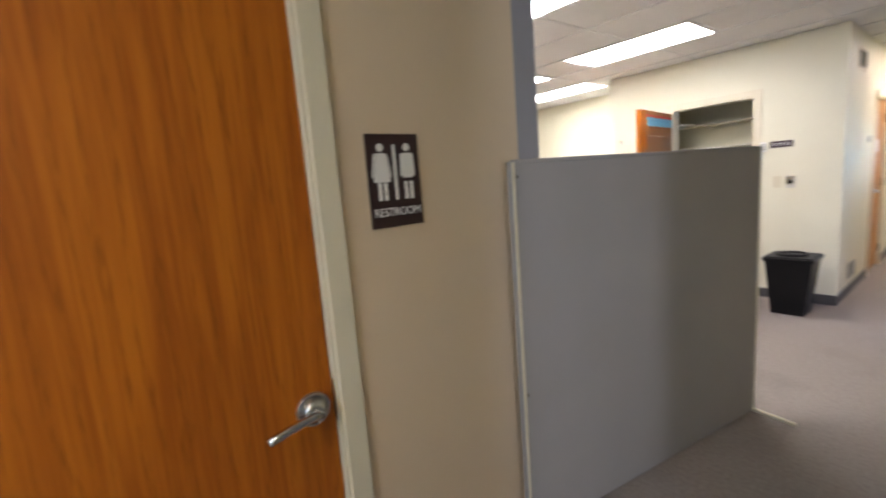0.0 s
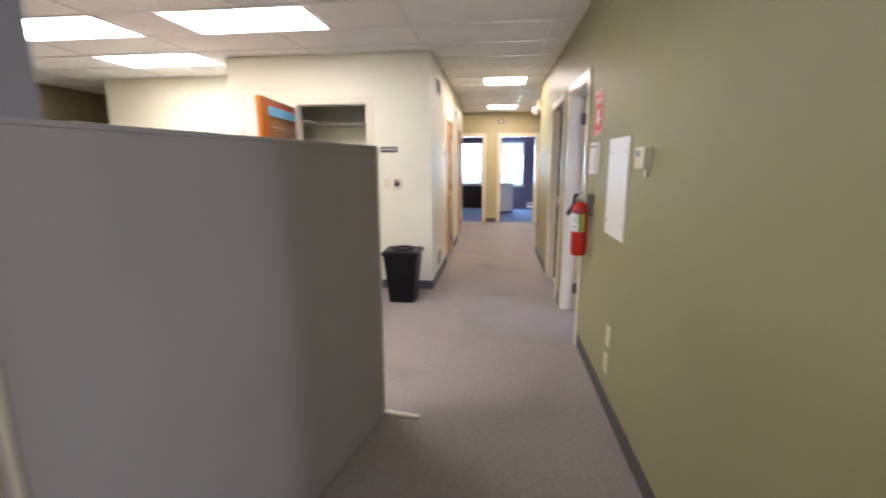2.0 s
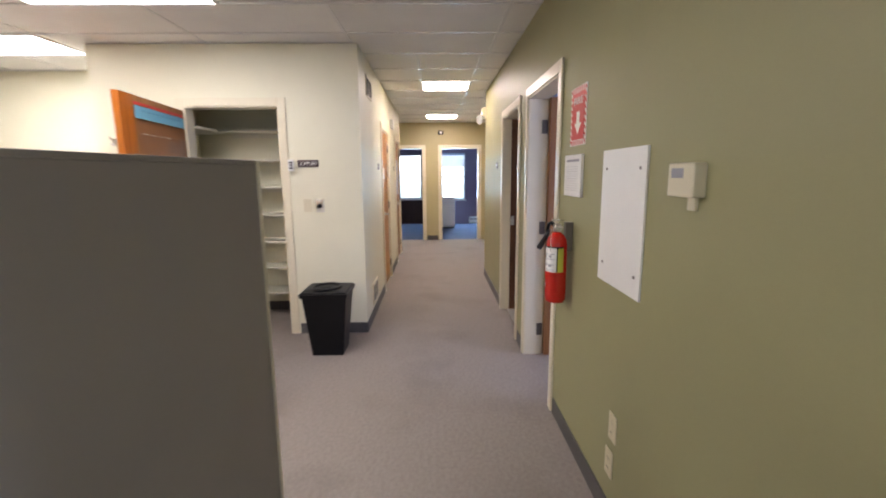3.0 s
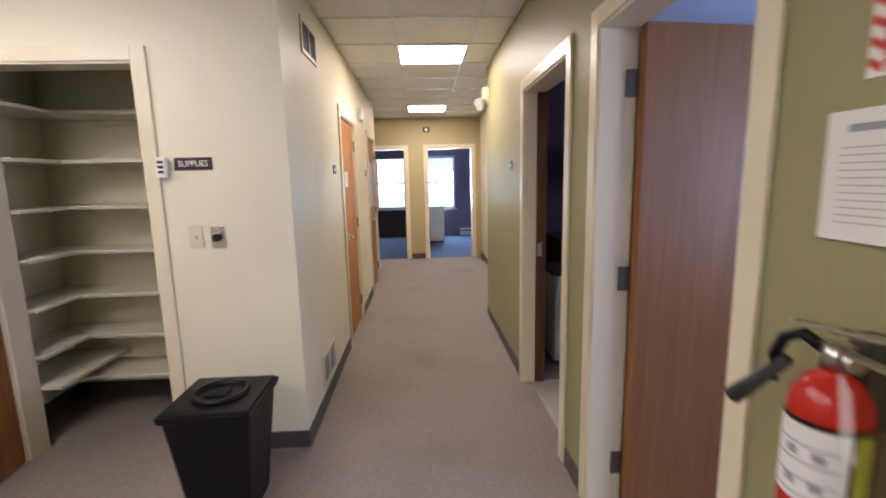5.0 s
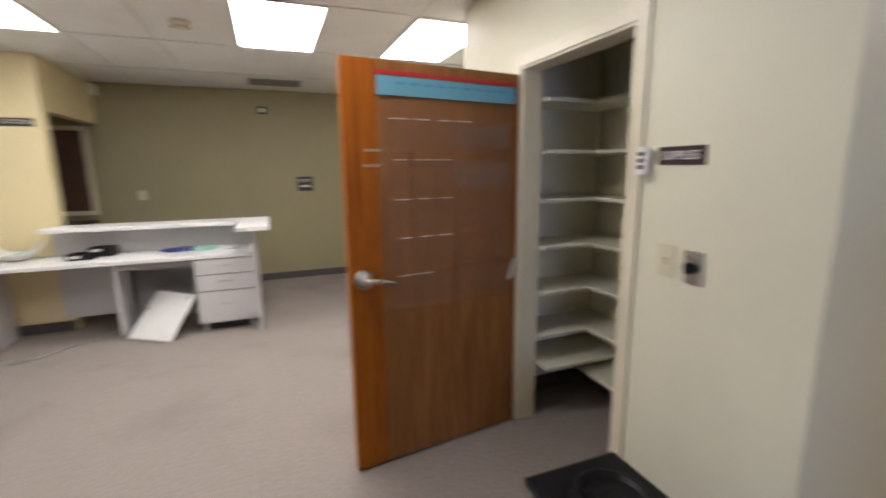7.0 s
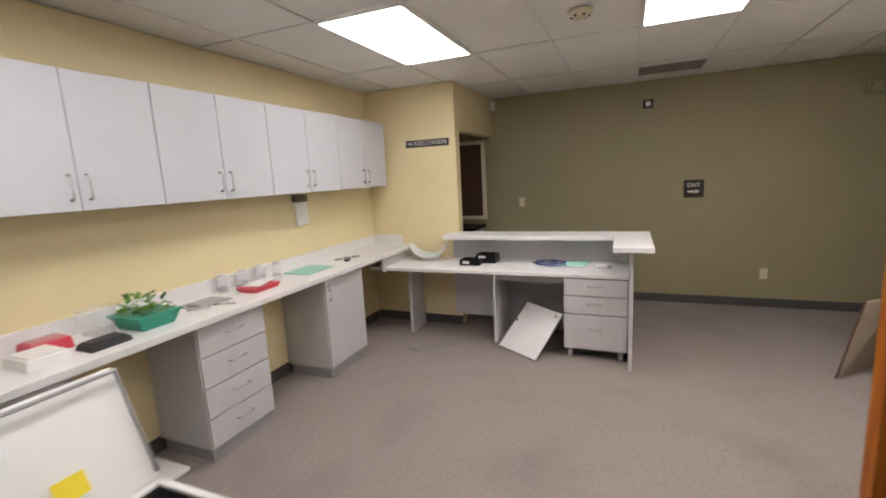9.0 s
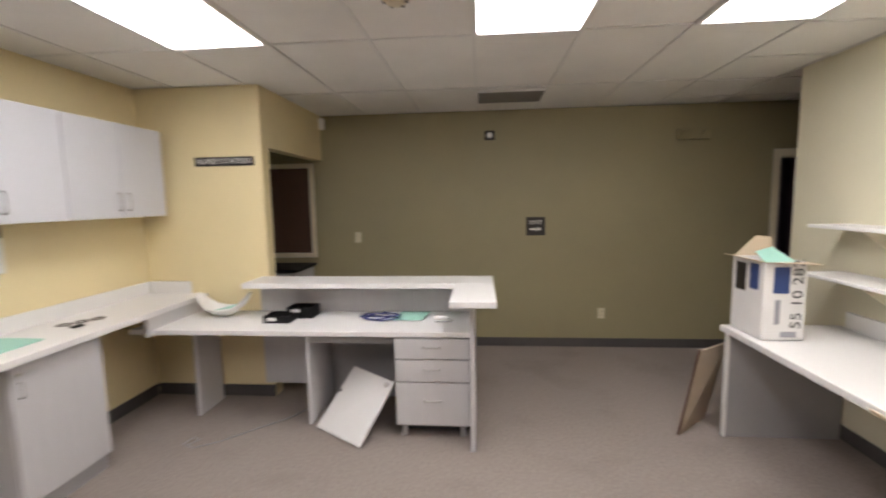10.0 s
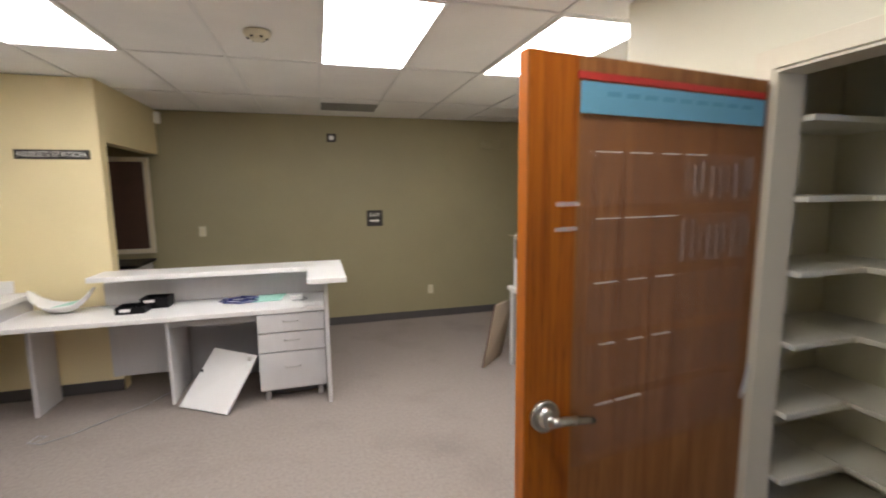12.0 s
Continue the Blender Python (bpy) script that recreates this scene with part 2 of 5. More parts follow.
M_SHELF = mat("off white painted shelf", (0.66, 0.63, 0.52), 0.5, vary=0.05, scale=5)

# ---- builders ----
WORLD = {}


def thing(name, label, category, x=0.0, y=0.0, z=0.0, rz=0.0, group="", kind=""):
    ob = new(name)
    ob.empty_display_size = 0.05
    m = pose(x, y, z, 0, 0, rz)
    ob.matrix_basis = m
    WORLD[ob] = m
    return tagged(ob, label, category, group, kind)


def part(name, bm, material, parent=None, label=""):
    """Links a bmesh, given in the world's axes, as one mesh object under its parent."""
    me = bpy.data.meshes.new(name)
    if parent is not None and parent in WORLD:
        bm.transform(WORLD[parent].inverted())
    bmesh.ops.recalc_face_normals(bm, faces=bm.faces)
    bm.to_mesh(me)
    bm.free()
    for m in (material if isinstance(material, (list, tuple)) else [material]):
        me.materials.append(m)
    ob = new(name, me)
    if parent is not None:
        ob.parent = parent
        WORLD[ob] = WORLD.get(parent, Matrix())
    if label:
        ob["label"] = label
    return ob


def solo(name, bm, material, label="", category="", group="", kind=""):
    return tagged(part(name, bm, material), label, category, group, kind)


def box(x0, x1, y0, y1, z0, z1, bm=None, mi=0, bev=0.0):
    own = bmesh.new()
    bmesh.ops.create_cube(own, size=1)
    own.transform(Matrix.Translation(((x0 + x1) / 2, (y0 + y1) / 2, (z0 + z1) / 2)) @ Matrix.Diagonal((abs(x1 - x0), abs(y1 - y0), abs(z1 - z0), 1)))
    if bev:
        bmesh.ops.bevel(own, geom=own.edges[:], offset=bev, segments=2, profile=0.6, affect="EDGES")
    return merge(bm, own, mi)


def merge(bm, own, mi=0):
    for f in own.faces:
        f.material_index = mi
    if bm is None:
        return own
    me = bpy.data.meshes.new("tmp")
    own.to_mesh(me)
    own.free()
    bm.from_mesh(me)
    bpy.data.meshes.remove(me)
    return bm


def rod(p, q, r, bm=None, seg=14, r2=None, mi=0, smooth=True):
    own = bmesh.new()
    p, q = Vector(p), Vector(q)
    d = q - p
    bmesh.ops.create_cone(own, cap_ends=True, segments=seg, radius1=r, radius2=r if r2 is None else r2, depth=d.length)
    own.transform(Matrix.Translation((p + q) / 2) @ d.to_track_quat("Z", "Y").to_matrix().to_4x4())
    if smooth:
        for f in own.faces:
            f.smooth = len(f.verts) == 4
    return merge(bm, own, mi)


def tube(pts, r, bm=None, seg=8, mi=0):
    """A bent tube through points."""
    own = bmesh.new()
    pts = [Vector(p) for p in pts]
    rings = []
    for i, p in enumerate(pts):
        d = (pts[min(i + 1, len(pts) - 1)] - pts[max(i - 1, 0)]).normalized()
        q = d.to_track_quat("Z", "Y")
        rings.append([own.verts.new(p + q @ Vector((r * math.cos(a), r * math.sin(a), 0))) for a in [2 * math.pi * k / seg for k in range(seg)]])
    for a, b in zip(rings, rings[1:]):
        for k in range(seg):
            f = own.faces.new((a[k], a[(k + 1) % seg], b[(k + 1) % seg], b[k]))
            f.smooth = True
    own.faces.new(rings[0])
    own.faces.new(rings[-1])
    return merge(bm, own, mi)


def lathe(profile, x, y, z, bm=None, seg=24, mi=0):
    own = bmesh.new()
    rings = [[own.verts.new((x + r * math.cos(2 * math.pi * k / seg), y + r * math.sin(2 * math.pi * k / seg), z + h)) for k in range(seg)] for r, h in profile]
    for a, b in zip(rings, rings[1:]):
        for k in range(seg):
            f = own.faces.new((a[k], a[(k + 1) % seg], b[(k + 1) % seg], b[k]))
            f.smooth = True
    own.faces.new(rings[0])
    own.faces.new(rings[-1])
    return merge(bm, own, mi)


def frustum(x0, x1, y0, y1, z0, z1, inset, bm=None, bev=0.0, mi=0):
    """A box whose foot is smaller than its top by inset on each side."""
    own = bmesh.new()
    a = [own.verts.new(v) for v in ((x0 + inset, y0 + inset, z0), (x1 - inset, y0 + inset, z0), (x1 - inset, y1 - inset, z0), (x0 + inset, y1 - inset, z0))]
    b = [own.verts.new(v) for v in ((x0, y0, z1), (x1, y0, z1), (x1, y1, z1), (x0, y1, z1))]
    own.faces.new(a)
    own.faces.new(b)
    for i in range(4):
        own.faces.new((a[i], a[(i + 1) % 4], b[(i + 1) % 4], b[i]))
    if bev:
        bmesh.ops.bevel(own, geom=own.edges[:], offset=bev, segments=2, profile=0.6, affect="EDGES")
    return merge(bm, own, mi)


def slab(corners, thick, bm=None, bev=0.0, mi=0):
    """A flat board from four corners, thickened along its normal."""
    own = bmesh.new()
    v = [Vector(c) for c in corners]
    n = (v[1] - v[0]).cross(v[3] - v[0]).normalized() * thick
    a = [own.verts.new(c) for c in v]
    b = [own.verts.new(c + n) for c in v]
    k = len(v)
    own.faces.new(a)
    own.faces.new(b)
    for i in range(k):
        own.faces.new((a[i], a[(i + 1) % k], b[(i + 1) % k], b[i]))
    if bev:
        bmesh.ops.bevel(own, geom=own.edges[:], offset=bev, segments=2, profile=0.6, affect="EDGES")
    return merge(bm, own, mi)


def letters(text, size, m, material, parent, name="lettering", squeeze=1.0, width=None, extrude=0.0008):
    """Writing as flat mesh: m takes the text's x and y into the wall's plane."""
    cu = bpy.data.curves.new(name, "FONT")
    cu.body, cu.size, cu.extrude, cu.align_x, cu.align_y = text, size, extrude, "CENTER", "CENTER"
    cu.resolution_u = 3
    tmp = new(name, cu)
    bpy.context.view_layer.update()
    me = bpy.data.meshes.new_from_object(tmp.evaluated_get(bpy.context.evaluated_depsgraph_get()))
    bpy.data.objects.remove(tmp)
    bm = bmesh.new()
    bm.from_mesh(me)
    bpy.data.meshes.remove(me)
    if width:
        xs = [v.co.x for v in bm.verts]
        s = width / (max(xs) - min(xs))
        bmesh.ops.scale(bm, vec=(s, 1, 1), verts=bm.verts[:])
    bm.transform(m)
    return part(name, bm, material, parent)


def on_wall(x, y, z, facing):
    """The frame of a wall's plane at a place: text's x to the right for one who looks at the wall; facing is the wall's outward side."""
    turn = {"-y": 0, "+x": 90, "+y": 180, "-x": -90}[facing]
    return pose(x, y, z, 90, 0, turn)


# ---- structure ----
CEIL = 2.58


def wall(name, axis, c0, c1, a0, a1, material, openings=(), z0=0.0, z1=CEIL, label="", face=None):
    """A wall that runs along an axis from a0 to a1, between c0 and c1, with openings (from, to, sill, head)."""
    bm = bmesh.new()

    def piece(b0, b1, u0, u1):
        if b1 - b0 < 1e-4 or u1 - u0 < 1e-4:
            return
        if axis == "x":
            box(b0, b1, c0, c1, u0, u1, bm)
        else:
            box(c0, c1, b0, b1, u0, u1, bm)
    at = a0
    for b0, b1, s, h in sorted(openings):
        piece(at, b0, z0, z1)
        piece(b0, b1, z0, s)
        piece(b0, b1, h, z1)
        at = b1
    piece(at, a1, z0, z1)
    return tagged(part(name, bm, material), label or "painted plaster wall", "wall", kind="structure")


RD1, RD2 = (4.86, 5.70), (6.06, 6.94)
LD1, LD2 = (7.80, 8.60), (9.70, 10.55)
HEAD = 2.04
wall("wall_south", "x", -0.05, 0.09, -1.5, 8.60, M_GREEN, [(1.39, 2.02, 0, HEAD), (*RD1, 0, HEAD), (*RD2, 0, HEAD)], label="sage green painted hallway wall with doorways")
wall("wall_south_far", "x", -0.45, -0.33, 8.60, 12.18, M_CREAM, label="cream hallway wall")
wall("wall_return_south", "y", 8.48, 8.60, -0.45, -0.05, M_CREAM, label="cream wall return")
wall("wall_hall_north", "x", 1.46, 1.58, 6.38, 10.75, M_CREAM, [(*LD1, 0, HEAD), (*LD2, 0, HEAD)], label="cream hallway wall with two closed doors")
wall("wall_closet_front", "y", 6.26, 6.38, 1.46, 3.75, M_CREAM, [(2.16, 2.98, 0, 2.075)], label="cream wall with the supply closet doorway")
wall("wall_return_north", "y", 10.63, 10.75, 1.58, 2.20, M_CREAM, label="cream wall return")
wall("wall_north_far", "x", 2.20, 2.32, 10.63, 12.18, M_CREAM, label="cream hallway wall")
wall("wall_east", "y", 12.18, 12.30, -0.45, 2.32, M_ENDW, [(-0.17, 0.66, 0, HEAD), (1.06, 1.88, 0, HEAD)], label="olive painted end wall with two open doorways")
wall("wall_restroom", "x", 1.73, 1.85, -1.5, 2.145, M_TAN, [(0.49, 1.324, 0, HEAD)], label="warm beige wall beside the restroom door")
# the opening is added for the fill light from the west
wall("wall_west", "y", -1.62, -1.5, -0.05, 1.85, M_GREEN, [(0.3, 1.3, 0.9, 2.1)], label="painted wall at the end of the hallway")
wall("wall_station_west", "y", 1.88, 2.0, 1.85, 6.11, M_YELLOW, label="pale yellow wall above the long counter")
wall("wall_station_sign", "x", 5.99, 6.11, 2.0, 3.06, M_YELLOW, label="pale yellow wall beside the station opening")
wall("wall_soffit", "y", 2.94, 3.06, 6.11, 7.36, M_YELLOW, z0=2.10, label="pale yellow soffit over the opening")
wall("wall_back", "x", 7.36, 7.50, 0.8, 9.1, M_OLIVE, [(7.86, 8.70, 0, HEAD)], label="dark sage green back wall")
wall("wall_recess_west", "y", 0.8, 0.92, 6.11, 7.36, M_OLIVE, label="dark sage wall of the recess")
wall("wall_recess_south", "x", 5.99, 6.11, 0.8, 1.88, M_OLIVE, label="dark sage wall of the recess")
wall("wall_nook_east", "y", 7.22, 7.34, 3.65, 6.15, M_CREAM, label="cream wall behind the desk with shelves")
wall("wall_nook_south", "x", 3.63, 3.75, 6.38, 7.22, M_CREAM, label="cream side wall of the desk nook")
wall("wall_side_hall", "y", 9.0, 9.1, 6.03, 7.36, M_OLIVE, label="dark sage side wall")
wall("wall_side_hall_south", "x", 6.03, 6.15, 7.34, 9.0, M_CREAM, label="cream side wall")
# closet and rooms
wall("wall_closet_back", "y", 7.02, 7.12, 1.58, 3.37, M_CREAM, label="cream closet wall")
wall("wall_closet_side", "x", 3.25, 3.35, 6.38, 7.02, M_CREAM, label="cream closet wall")
wall("wall_room_divider", "y", 5.83, 5.93, -2.72, -0.05, M_BLUEWALL, label="pale room wall")
wall("wall_room_west", "y", 3.50, 3.60, -2.72, -0.05, M_BLUEWALL, label="pale room wall")
wall("wall_room_window", "x", -2.72, -2.60, 3.60, 5.83, M_BLUEWALL, [(3.65, 4.65, 0.85, 2.05)], label="pale room wall with a window")
wall("wall_side_room_south", "x", -2.12, -2.0, 0.2, 2.6, M_BLUEWALL, [(0.57, 0.93, 0.85, 2.05)], label="pale room wall with a narrow window")
wall("wall_side_room_west", "y", 0.08, 0.2, -2.12, -0.05, M_BLUEWALL, label="pale room wall")
wall("wall_side_room_east", "y", 2.6, 2.72, -2.12, -0.05, M_BLUEWALL, label="pale room wall")
# its opening is added, out of view, to let fill light in
wall("wall_room_south", "x", -2.72, -2.60, 5.93, 8.60, M_PURPLE, [(6.6, 7.4, 0.9, 2.0)], label="dull purple room wall")
wall("wall_room_east", "y", 8.48, 8.60, -2.60, -0.45, M_PURPLE, label="dull purple room wall")
wall("wall_far_divider", "x", 0.80, 0.92, 12.30, 15.50, M_PURPLE, label="dull purple room wall")
wall("wall_far_south", "x", -1.6, -1.5, 12.30, 15.50, M_PURPLE, label="dull purple room wall")
wall("wall_far_north", "x", 3.0, 3.1, 12.30, 15.50, M_PURPLE, label="dull purple room wall")
wall("wall_far_front_south", "y", 12.18, 12.30, -1.5, -0.45, M_PURPLE)
wall("wall_far_front_north", "y", 12.18, 12.30, 2.32, 3.0, M_PURPLE)
W_A, W_B = (1.18, 1.92), (-0.10, 0.62)
wall("wall_far_window", "y", 15.50, 15.64, -1.6, 3.1, M_PURPLE, [(*W_A, 0.74, 2.04), (*W_B, 0.72, 2.07)], label="dull purple wall with two bright windows")
wall("wall_dark_room", "x", 8.9, 9.0, 7.7, 8.9, M_PURPLE)
wall("wall_dark_room_west", "y", 7.6, 7.7, 7.5, 9.0, M_PURPLE)
wall("wall_dark_room_east", "y", 8.9, 9.0, 7.5, 9.0, M_PURPLE)

solo("end_post", box(2.145, 2.272, 1.73, 1.86, 0, CEIL, bev=0.004), M_GREYPOST, "blue grey painted post at the wall end", "post", kind="structure")

# floors
solo("floor", box(-1.62, 12.20, -0.45, 9.0, -0.06, 0), M_CARPET, "worn grey brown loop pile carpet", "floor", kind="structure")
solo("floor_side_room", box(0.08, 2.72, -2.12, -0.45, -0.06, 0.0), M_CARPETB, "carpet tinted blue for the daylight", "floor", kind="structure")
solo("floor_room_window", box(3.5, 5.88, -2.72, -0.45, -0.06, 0.0), M_CARPETB, "carpet tinted blue for the daylight", "floor", kind="structure")
solo("floor_room_dark", box(5.88, 8.60, -2.72, -0.45, -0.06, 0.0), M_VINYL, "light vinyl floor", "floor", kind="structure")
solo("floor_room_dark_sill", box(6.06, 6.94, -0.449, 0.03, 0.0, 0.004), M_VINYL, "light vinyl floor in the doorway", "floor", kind="structure")
solo("floor_far_south", box(12.20, 15.64, -1.6, 0.86, -0.06, 0.0), M_CARPETB, "carpet with the blue of window light in its colour", "floor", kind="structure")
solo("floor_far_north", box(12.20, 15.64, 0.86, 3.1, -0.06, 0.0), M_CARPETB, "dark carpet tinted blue for the daylight", "floor", kind="structure")

# ceiling: lay-in tiles in a grid, openings for the lights
GX = 4.78
STATION_LIGHTS = [(2.95, 3.95), (4.78, 3.95), (6.00, 3.95), (4.78, 2.20), (2.95, 1.90)]
HALL_LIGHTS = [(7.83, 0.35), (10.88, 0.35), (-0.71, 0.35)]


def lay_ceiling():
    bm = bmesh.new()
    random.seed(4)
    lamps = [(x, y, x + 0.61, y + 1.22) for x, y in STATION_LIGHTS] + [(x, y, x + 0.61, y + 0.61) for x, y in HALL_LIGHTS]
    ix = int(math.floor((-1.6 - GX) / 0.61))
    while GX + ix * 0.61 < 12.2:
        x0, x1 = GX + ix * 0.61, GX + (ix + 1) * 0.61
        if x0 >= 6.2:
            y0 = 0.35 - 0.61 * 5
            rows = [(y0 + 0.61 * k, y0 + 0.61 * (k + 1)) for k in range(20)]
        else:
            y0 = 3.95 - 1.22 * 5
            rows = [(y0 + 1.22 * k, y0 + 1.22 * (k + 1)) for k in range(9)]
        for r0, r1 in rows:
            # tile face, cut where a light sits
            spans = [(r0 + 0.011, r1 - 0.011)]
            for lx0, ly0, lx1, ly1 in lamps:
                if lx0 < (x0 + x1) / 2 < lx1:
                    cut = []
                    for s0, s1 in spans:
                        if ly1 <= s0 or ly0 >= s1:
                            cut.append((s0, s1))
                        else:
                            if ly0 - s0 > 0.03:
                                cut.append((s0, ly0 - 0.011))
                            if s1 - ly1 > 0.03:
                                cut.append((ly1 + 0.011, s1))
                    spans = cut
            dz = random.uniform(0, 0.003)
            for s0, s1 in spans:
                if s1 > -2.7 and s0 < 9.0:
                    box(x0 + 0.011, x1 - 0.011, s0, s1, CEIL + 0.006 + dz, CEIL + 0.02 + dz, bm, 0)
                    box(x0 - 0.011, x1 + 0.011, s0 - 0.022, s0, CEIL, CEIL + 0.01, bm, 1)
        box(x0 - 0.011, x0 + 0.011, -2.7, 9.0, CEIL - 0.002, CEIL + 0.012, bm, 1)
        ix += 1
    box(-1.62, 15.64, -2.72, 9.0, CEIL + 0.10, CEIL + 0.16, bm, 0)
    box(12.25, 15.64, -1.6, 3.1, CEIL + 0.0, CEIL + 0.05, bm, 0)
    return solo("ceiling", bm, [M_TILE, M_TBAR], "suspended ceiling of white mineral tiles in a grid", "ceiling", kind="structure")


lay_ceiling()


def ceiling_light(x, y, w, l, material):
    t = thing("ceiling_light", "lit recessed ceiling light with white diffuser panel", "ceiling light", x + w / 2, y + l / 2, CEIL, group="recessed ceiling lights")
    bm = bmesh.new()
    e = 0.022
    for a in ((x, x + w, y, y + e), (x, x + w, y + l - e, y + l), (x, x + e, y + e, y + l - e), (x + w - e, x + w, y + e, y + l - e)):
        box(*a, CEIL - 0.006, CEIL + 0.05, bm)
    part("frame", bm, M_TBAR, t)
    part("diffuser", box(x + e, x + w - e, y + e, y + l - e, CEIL + 0.004, CEIL + 0.012), material, t, "glowing white diffuser")


for p in STATION_LIGHTS:
    ceiling_light(*p, 0.61, 1.22, M_PANEL)
for p in HALL_LIGHTS:
    ceiling_light(*p, 0.61, 0.61, M_HPANEL if p[0] > 5 else M_HPANEL2)


def base(name, x0, x1, y0, y1):
    solo(name, box(x0, x1, y0, y1, 0, 0.10, bev=0.003), M_BASE, "dark grey vinyl baseboard", "baseboard", kind="structure")


base("baseboard", -1.5, 1.315, 0.09, 0.098)
base("baseboard", 2.095, RD1[0] - 0.075, 0.09, 0.098)
base("baseboard", RD1[1] + 0.075, RD2[0] - 0.075, 0.09, 0.098)
base("baseboard", RD2[1] + 0.075, 8.60, 0.09, 0.098)
base("baseboard", 8.60, 8.608, -0.33, 0.09)
base("baseboard", 8.608, 12.18, -0.33, -0.322)
base("baseboard", 6.252, LD1[0] - 0.075, 1.452, 1.46)
base("baseboard", LD1[1] + 0.075, LD2[0] - 0.075, 1.452, 1.46)
base("baseboard", LD2[1] + 0.075, 10.75, 1.452, 1.46)
base("baseboard", 6.252, 6.26, 1.46, 2.085)
base("baseboard", 6.252, 6.26, 3.055, 3.75)
base("baseboard", 7.212, 7.22, 3.75, 6.15)
base("baseboard", 3.06, 7.785, 7.352, 7.36)
base("baseboard", 8.78, 9.0, 7.352, 7.36)
base("baseboard", 2.0, 2.008, 1.86, 5.98)
base("baseboard", 2.008, 3.06, 5.982, 5.99)
base("baseboard", 12.172, 12.18, 0.735, 0.985)
base("baseboard", -1.5, 0.42, 1.722, 1.73)
base("baseboard", 1.388, 2.145, 1.722, 1.73)


def doorway(name, axis, a0, a1, c0, c1, label="cream painted door frame", head=HEAD, both=True):
    """Jambs, stop and casings round an opening from a0 to a1 in a wall between c0 and c1."""
    t = thing(name, label, "door frame", kind="structure")
    w, e, j = 0.062, 0.014, 0.018

    def b(u0, u1, v0, v1, z0, z1, nm):
        bm = box(u0, u1, v0, v1, z0, z1, bev=0.003) if axis == "x" else box(v0, v1, u0, u1, z0, z1, bev=0.003)
        part(nm, bm, M_TRIM, t)
    b(a0 - 0.004, a0 + j, c0 - 0.004, c1 + 0.004, 0, head - j, "jamb")
    b(a1 - j, a1 + 0.004, c0 - 0.004, c1 + 0.004, 0, head - j, "jamb")
    b(a0 - 0.004, a1 + 0.004, c0 - 0.004, c1 + 0.004, head - j, head + 0.004, "head_jamb")
    for s, side in ((c0, -1), (c1, 1)):
        v0, v1 = (s - e, s - 0.001) if side < 0 else (s + 0.001, s + e)
        b(a0 - w, a0 + 0.006, v0, v1, 0, head + w, "casing")
        b(a1 - 0.006, a1 + w, v0, v1, 0, head + w, "casing")
        b(a0 + 0.0065, a1 - 0.0065, v0, v1, head - 0.006, head + w, "head_casing")
    return t


doorway("door_10", "x", 1.39, 2.02, -0.05, 0.09)
doorway("door_1", "x", *RD1, -0.05, 0.09)
doorway("door_2", "x", *RD2, -0.05, 0.09)
doorway("door_3", "x", *LD1, 1.46, 1.58)
doorway("door_4", "x", *LD2, 1.46, 1.58)
doorway("door_5", "y", 2.16, 2.98, 6.26, 6.38, head=2.075)
doorway("door_6", "y", -0.17, 0.66, 12.18, 12.30)
doorway("door_7", "y", 1.06, 1.88, 12.18, 12.30)
doorway("door_8", "x", 0.49, 1.324, 1.73, 1.85)
doorway("door_9", "x", 7.86, 8.70, 7.36, 7.50)


def lever(parent, x, y, z, ox, oy, dx, dy):
    """A lever handle: rose and lever; (ox, oy) is the way out of the leaf, (dx, dy) the way the lever points."""
    h = part("door_handle", rod((x, y, z), (x + ox * 0.014, y + oy * 0.014, z), 0.047, rod((x + ox * 0.012, y + oy * 0.012, z), (x + ox * 0.036, y + oy * 0.036, z), 0.043, seg=24, r2=0.022), seg=28), M_STEEL, parent, "brushed nickel lever handle")
    o = 0.052
    bm = rod((x, y, z), (x + ox * o, y + oy * o, z), 0.012)
    pts = [(x + ox * o + dx * s, y + oy * o + dy * s, z - 0.022 * (max(s, 0) / 0.14) ** 1.5) for s in (-0.012, 0.02, 0.05, 0.08, 0.115, 0.14)]
    tube(pts, 0.0125, bm, 12)
    part("lever", bm, M_STEEL, h)
    return h


def leaf(name, label, hx, hy, angle, width, material, hinges=True, thick=0.044, handle=True, hz=0.98):
    """A flush door leaf that hangs at (hx, hy) and reaches out by its width at the angle given in degrees."""
    t = thing(name, label, "door", hx, hy, 0.0, angle)
    m = WORLD[t]

    def loc(bm):
        bm.transform(m)
        return bm
    part("door_leaf", loc(box(0.004, width, -thick / 2, thick / 2, 0.012, 2.03, bev=0.002)), material, t)
    if handle:
        for s in (-1, 1):
            p = m @ Vector((width - 0.065, s * thick / 2, hz))
            o = m.to_3x3() @ Vector((0, s, 0))
            d = m.to_3x3() @ Vector((-1, 0, 0))
            lever(t, p.x, p.y, p.z, o.x, o.y, d.x, d.y)
        part("latch_plate", loc(box(width - 0.0005, width + 0.0015, -0.013, 0.013, hz - 0.05, hz + 0.06)), M_STEEL, t)
    return t, m, loc


def hinge_set(t, x, y, r=0.009, s=1):
    for z in (0.22, 1.05, 1.82):
        part("hinge", rod((x, y, z - 0.05), (x, y, z + 0.05), r, seg=10), M_DARKST, t, "dark steel hinge")


# restroom door, closed, a little way into its frame
d, m, loc = leaf("restroom_door", "closed orange stained oak veneer restroom door", 0.508, 1.765, 0, 0.796, M_ORANGE, hz=0.86)
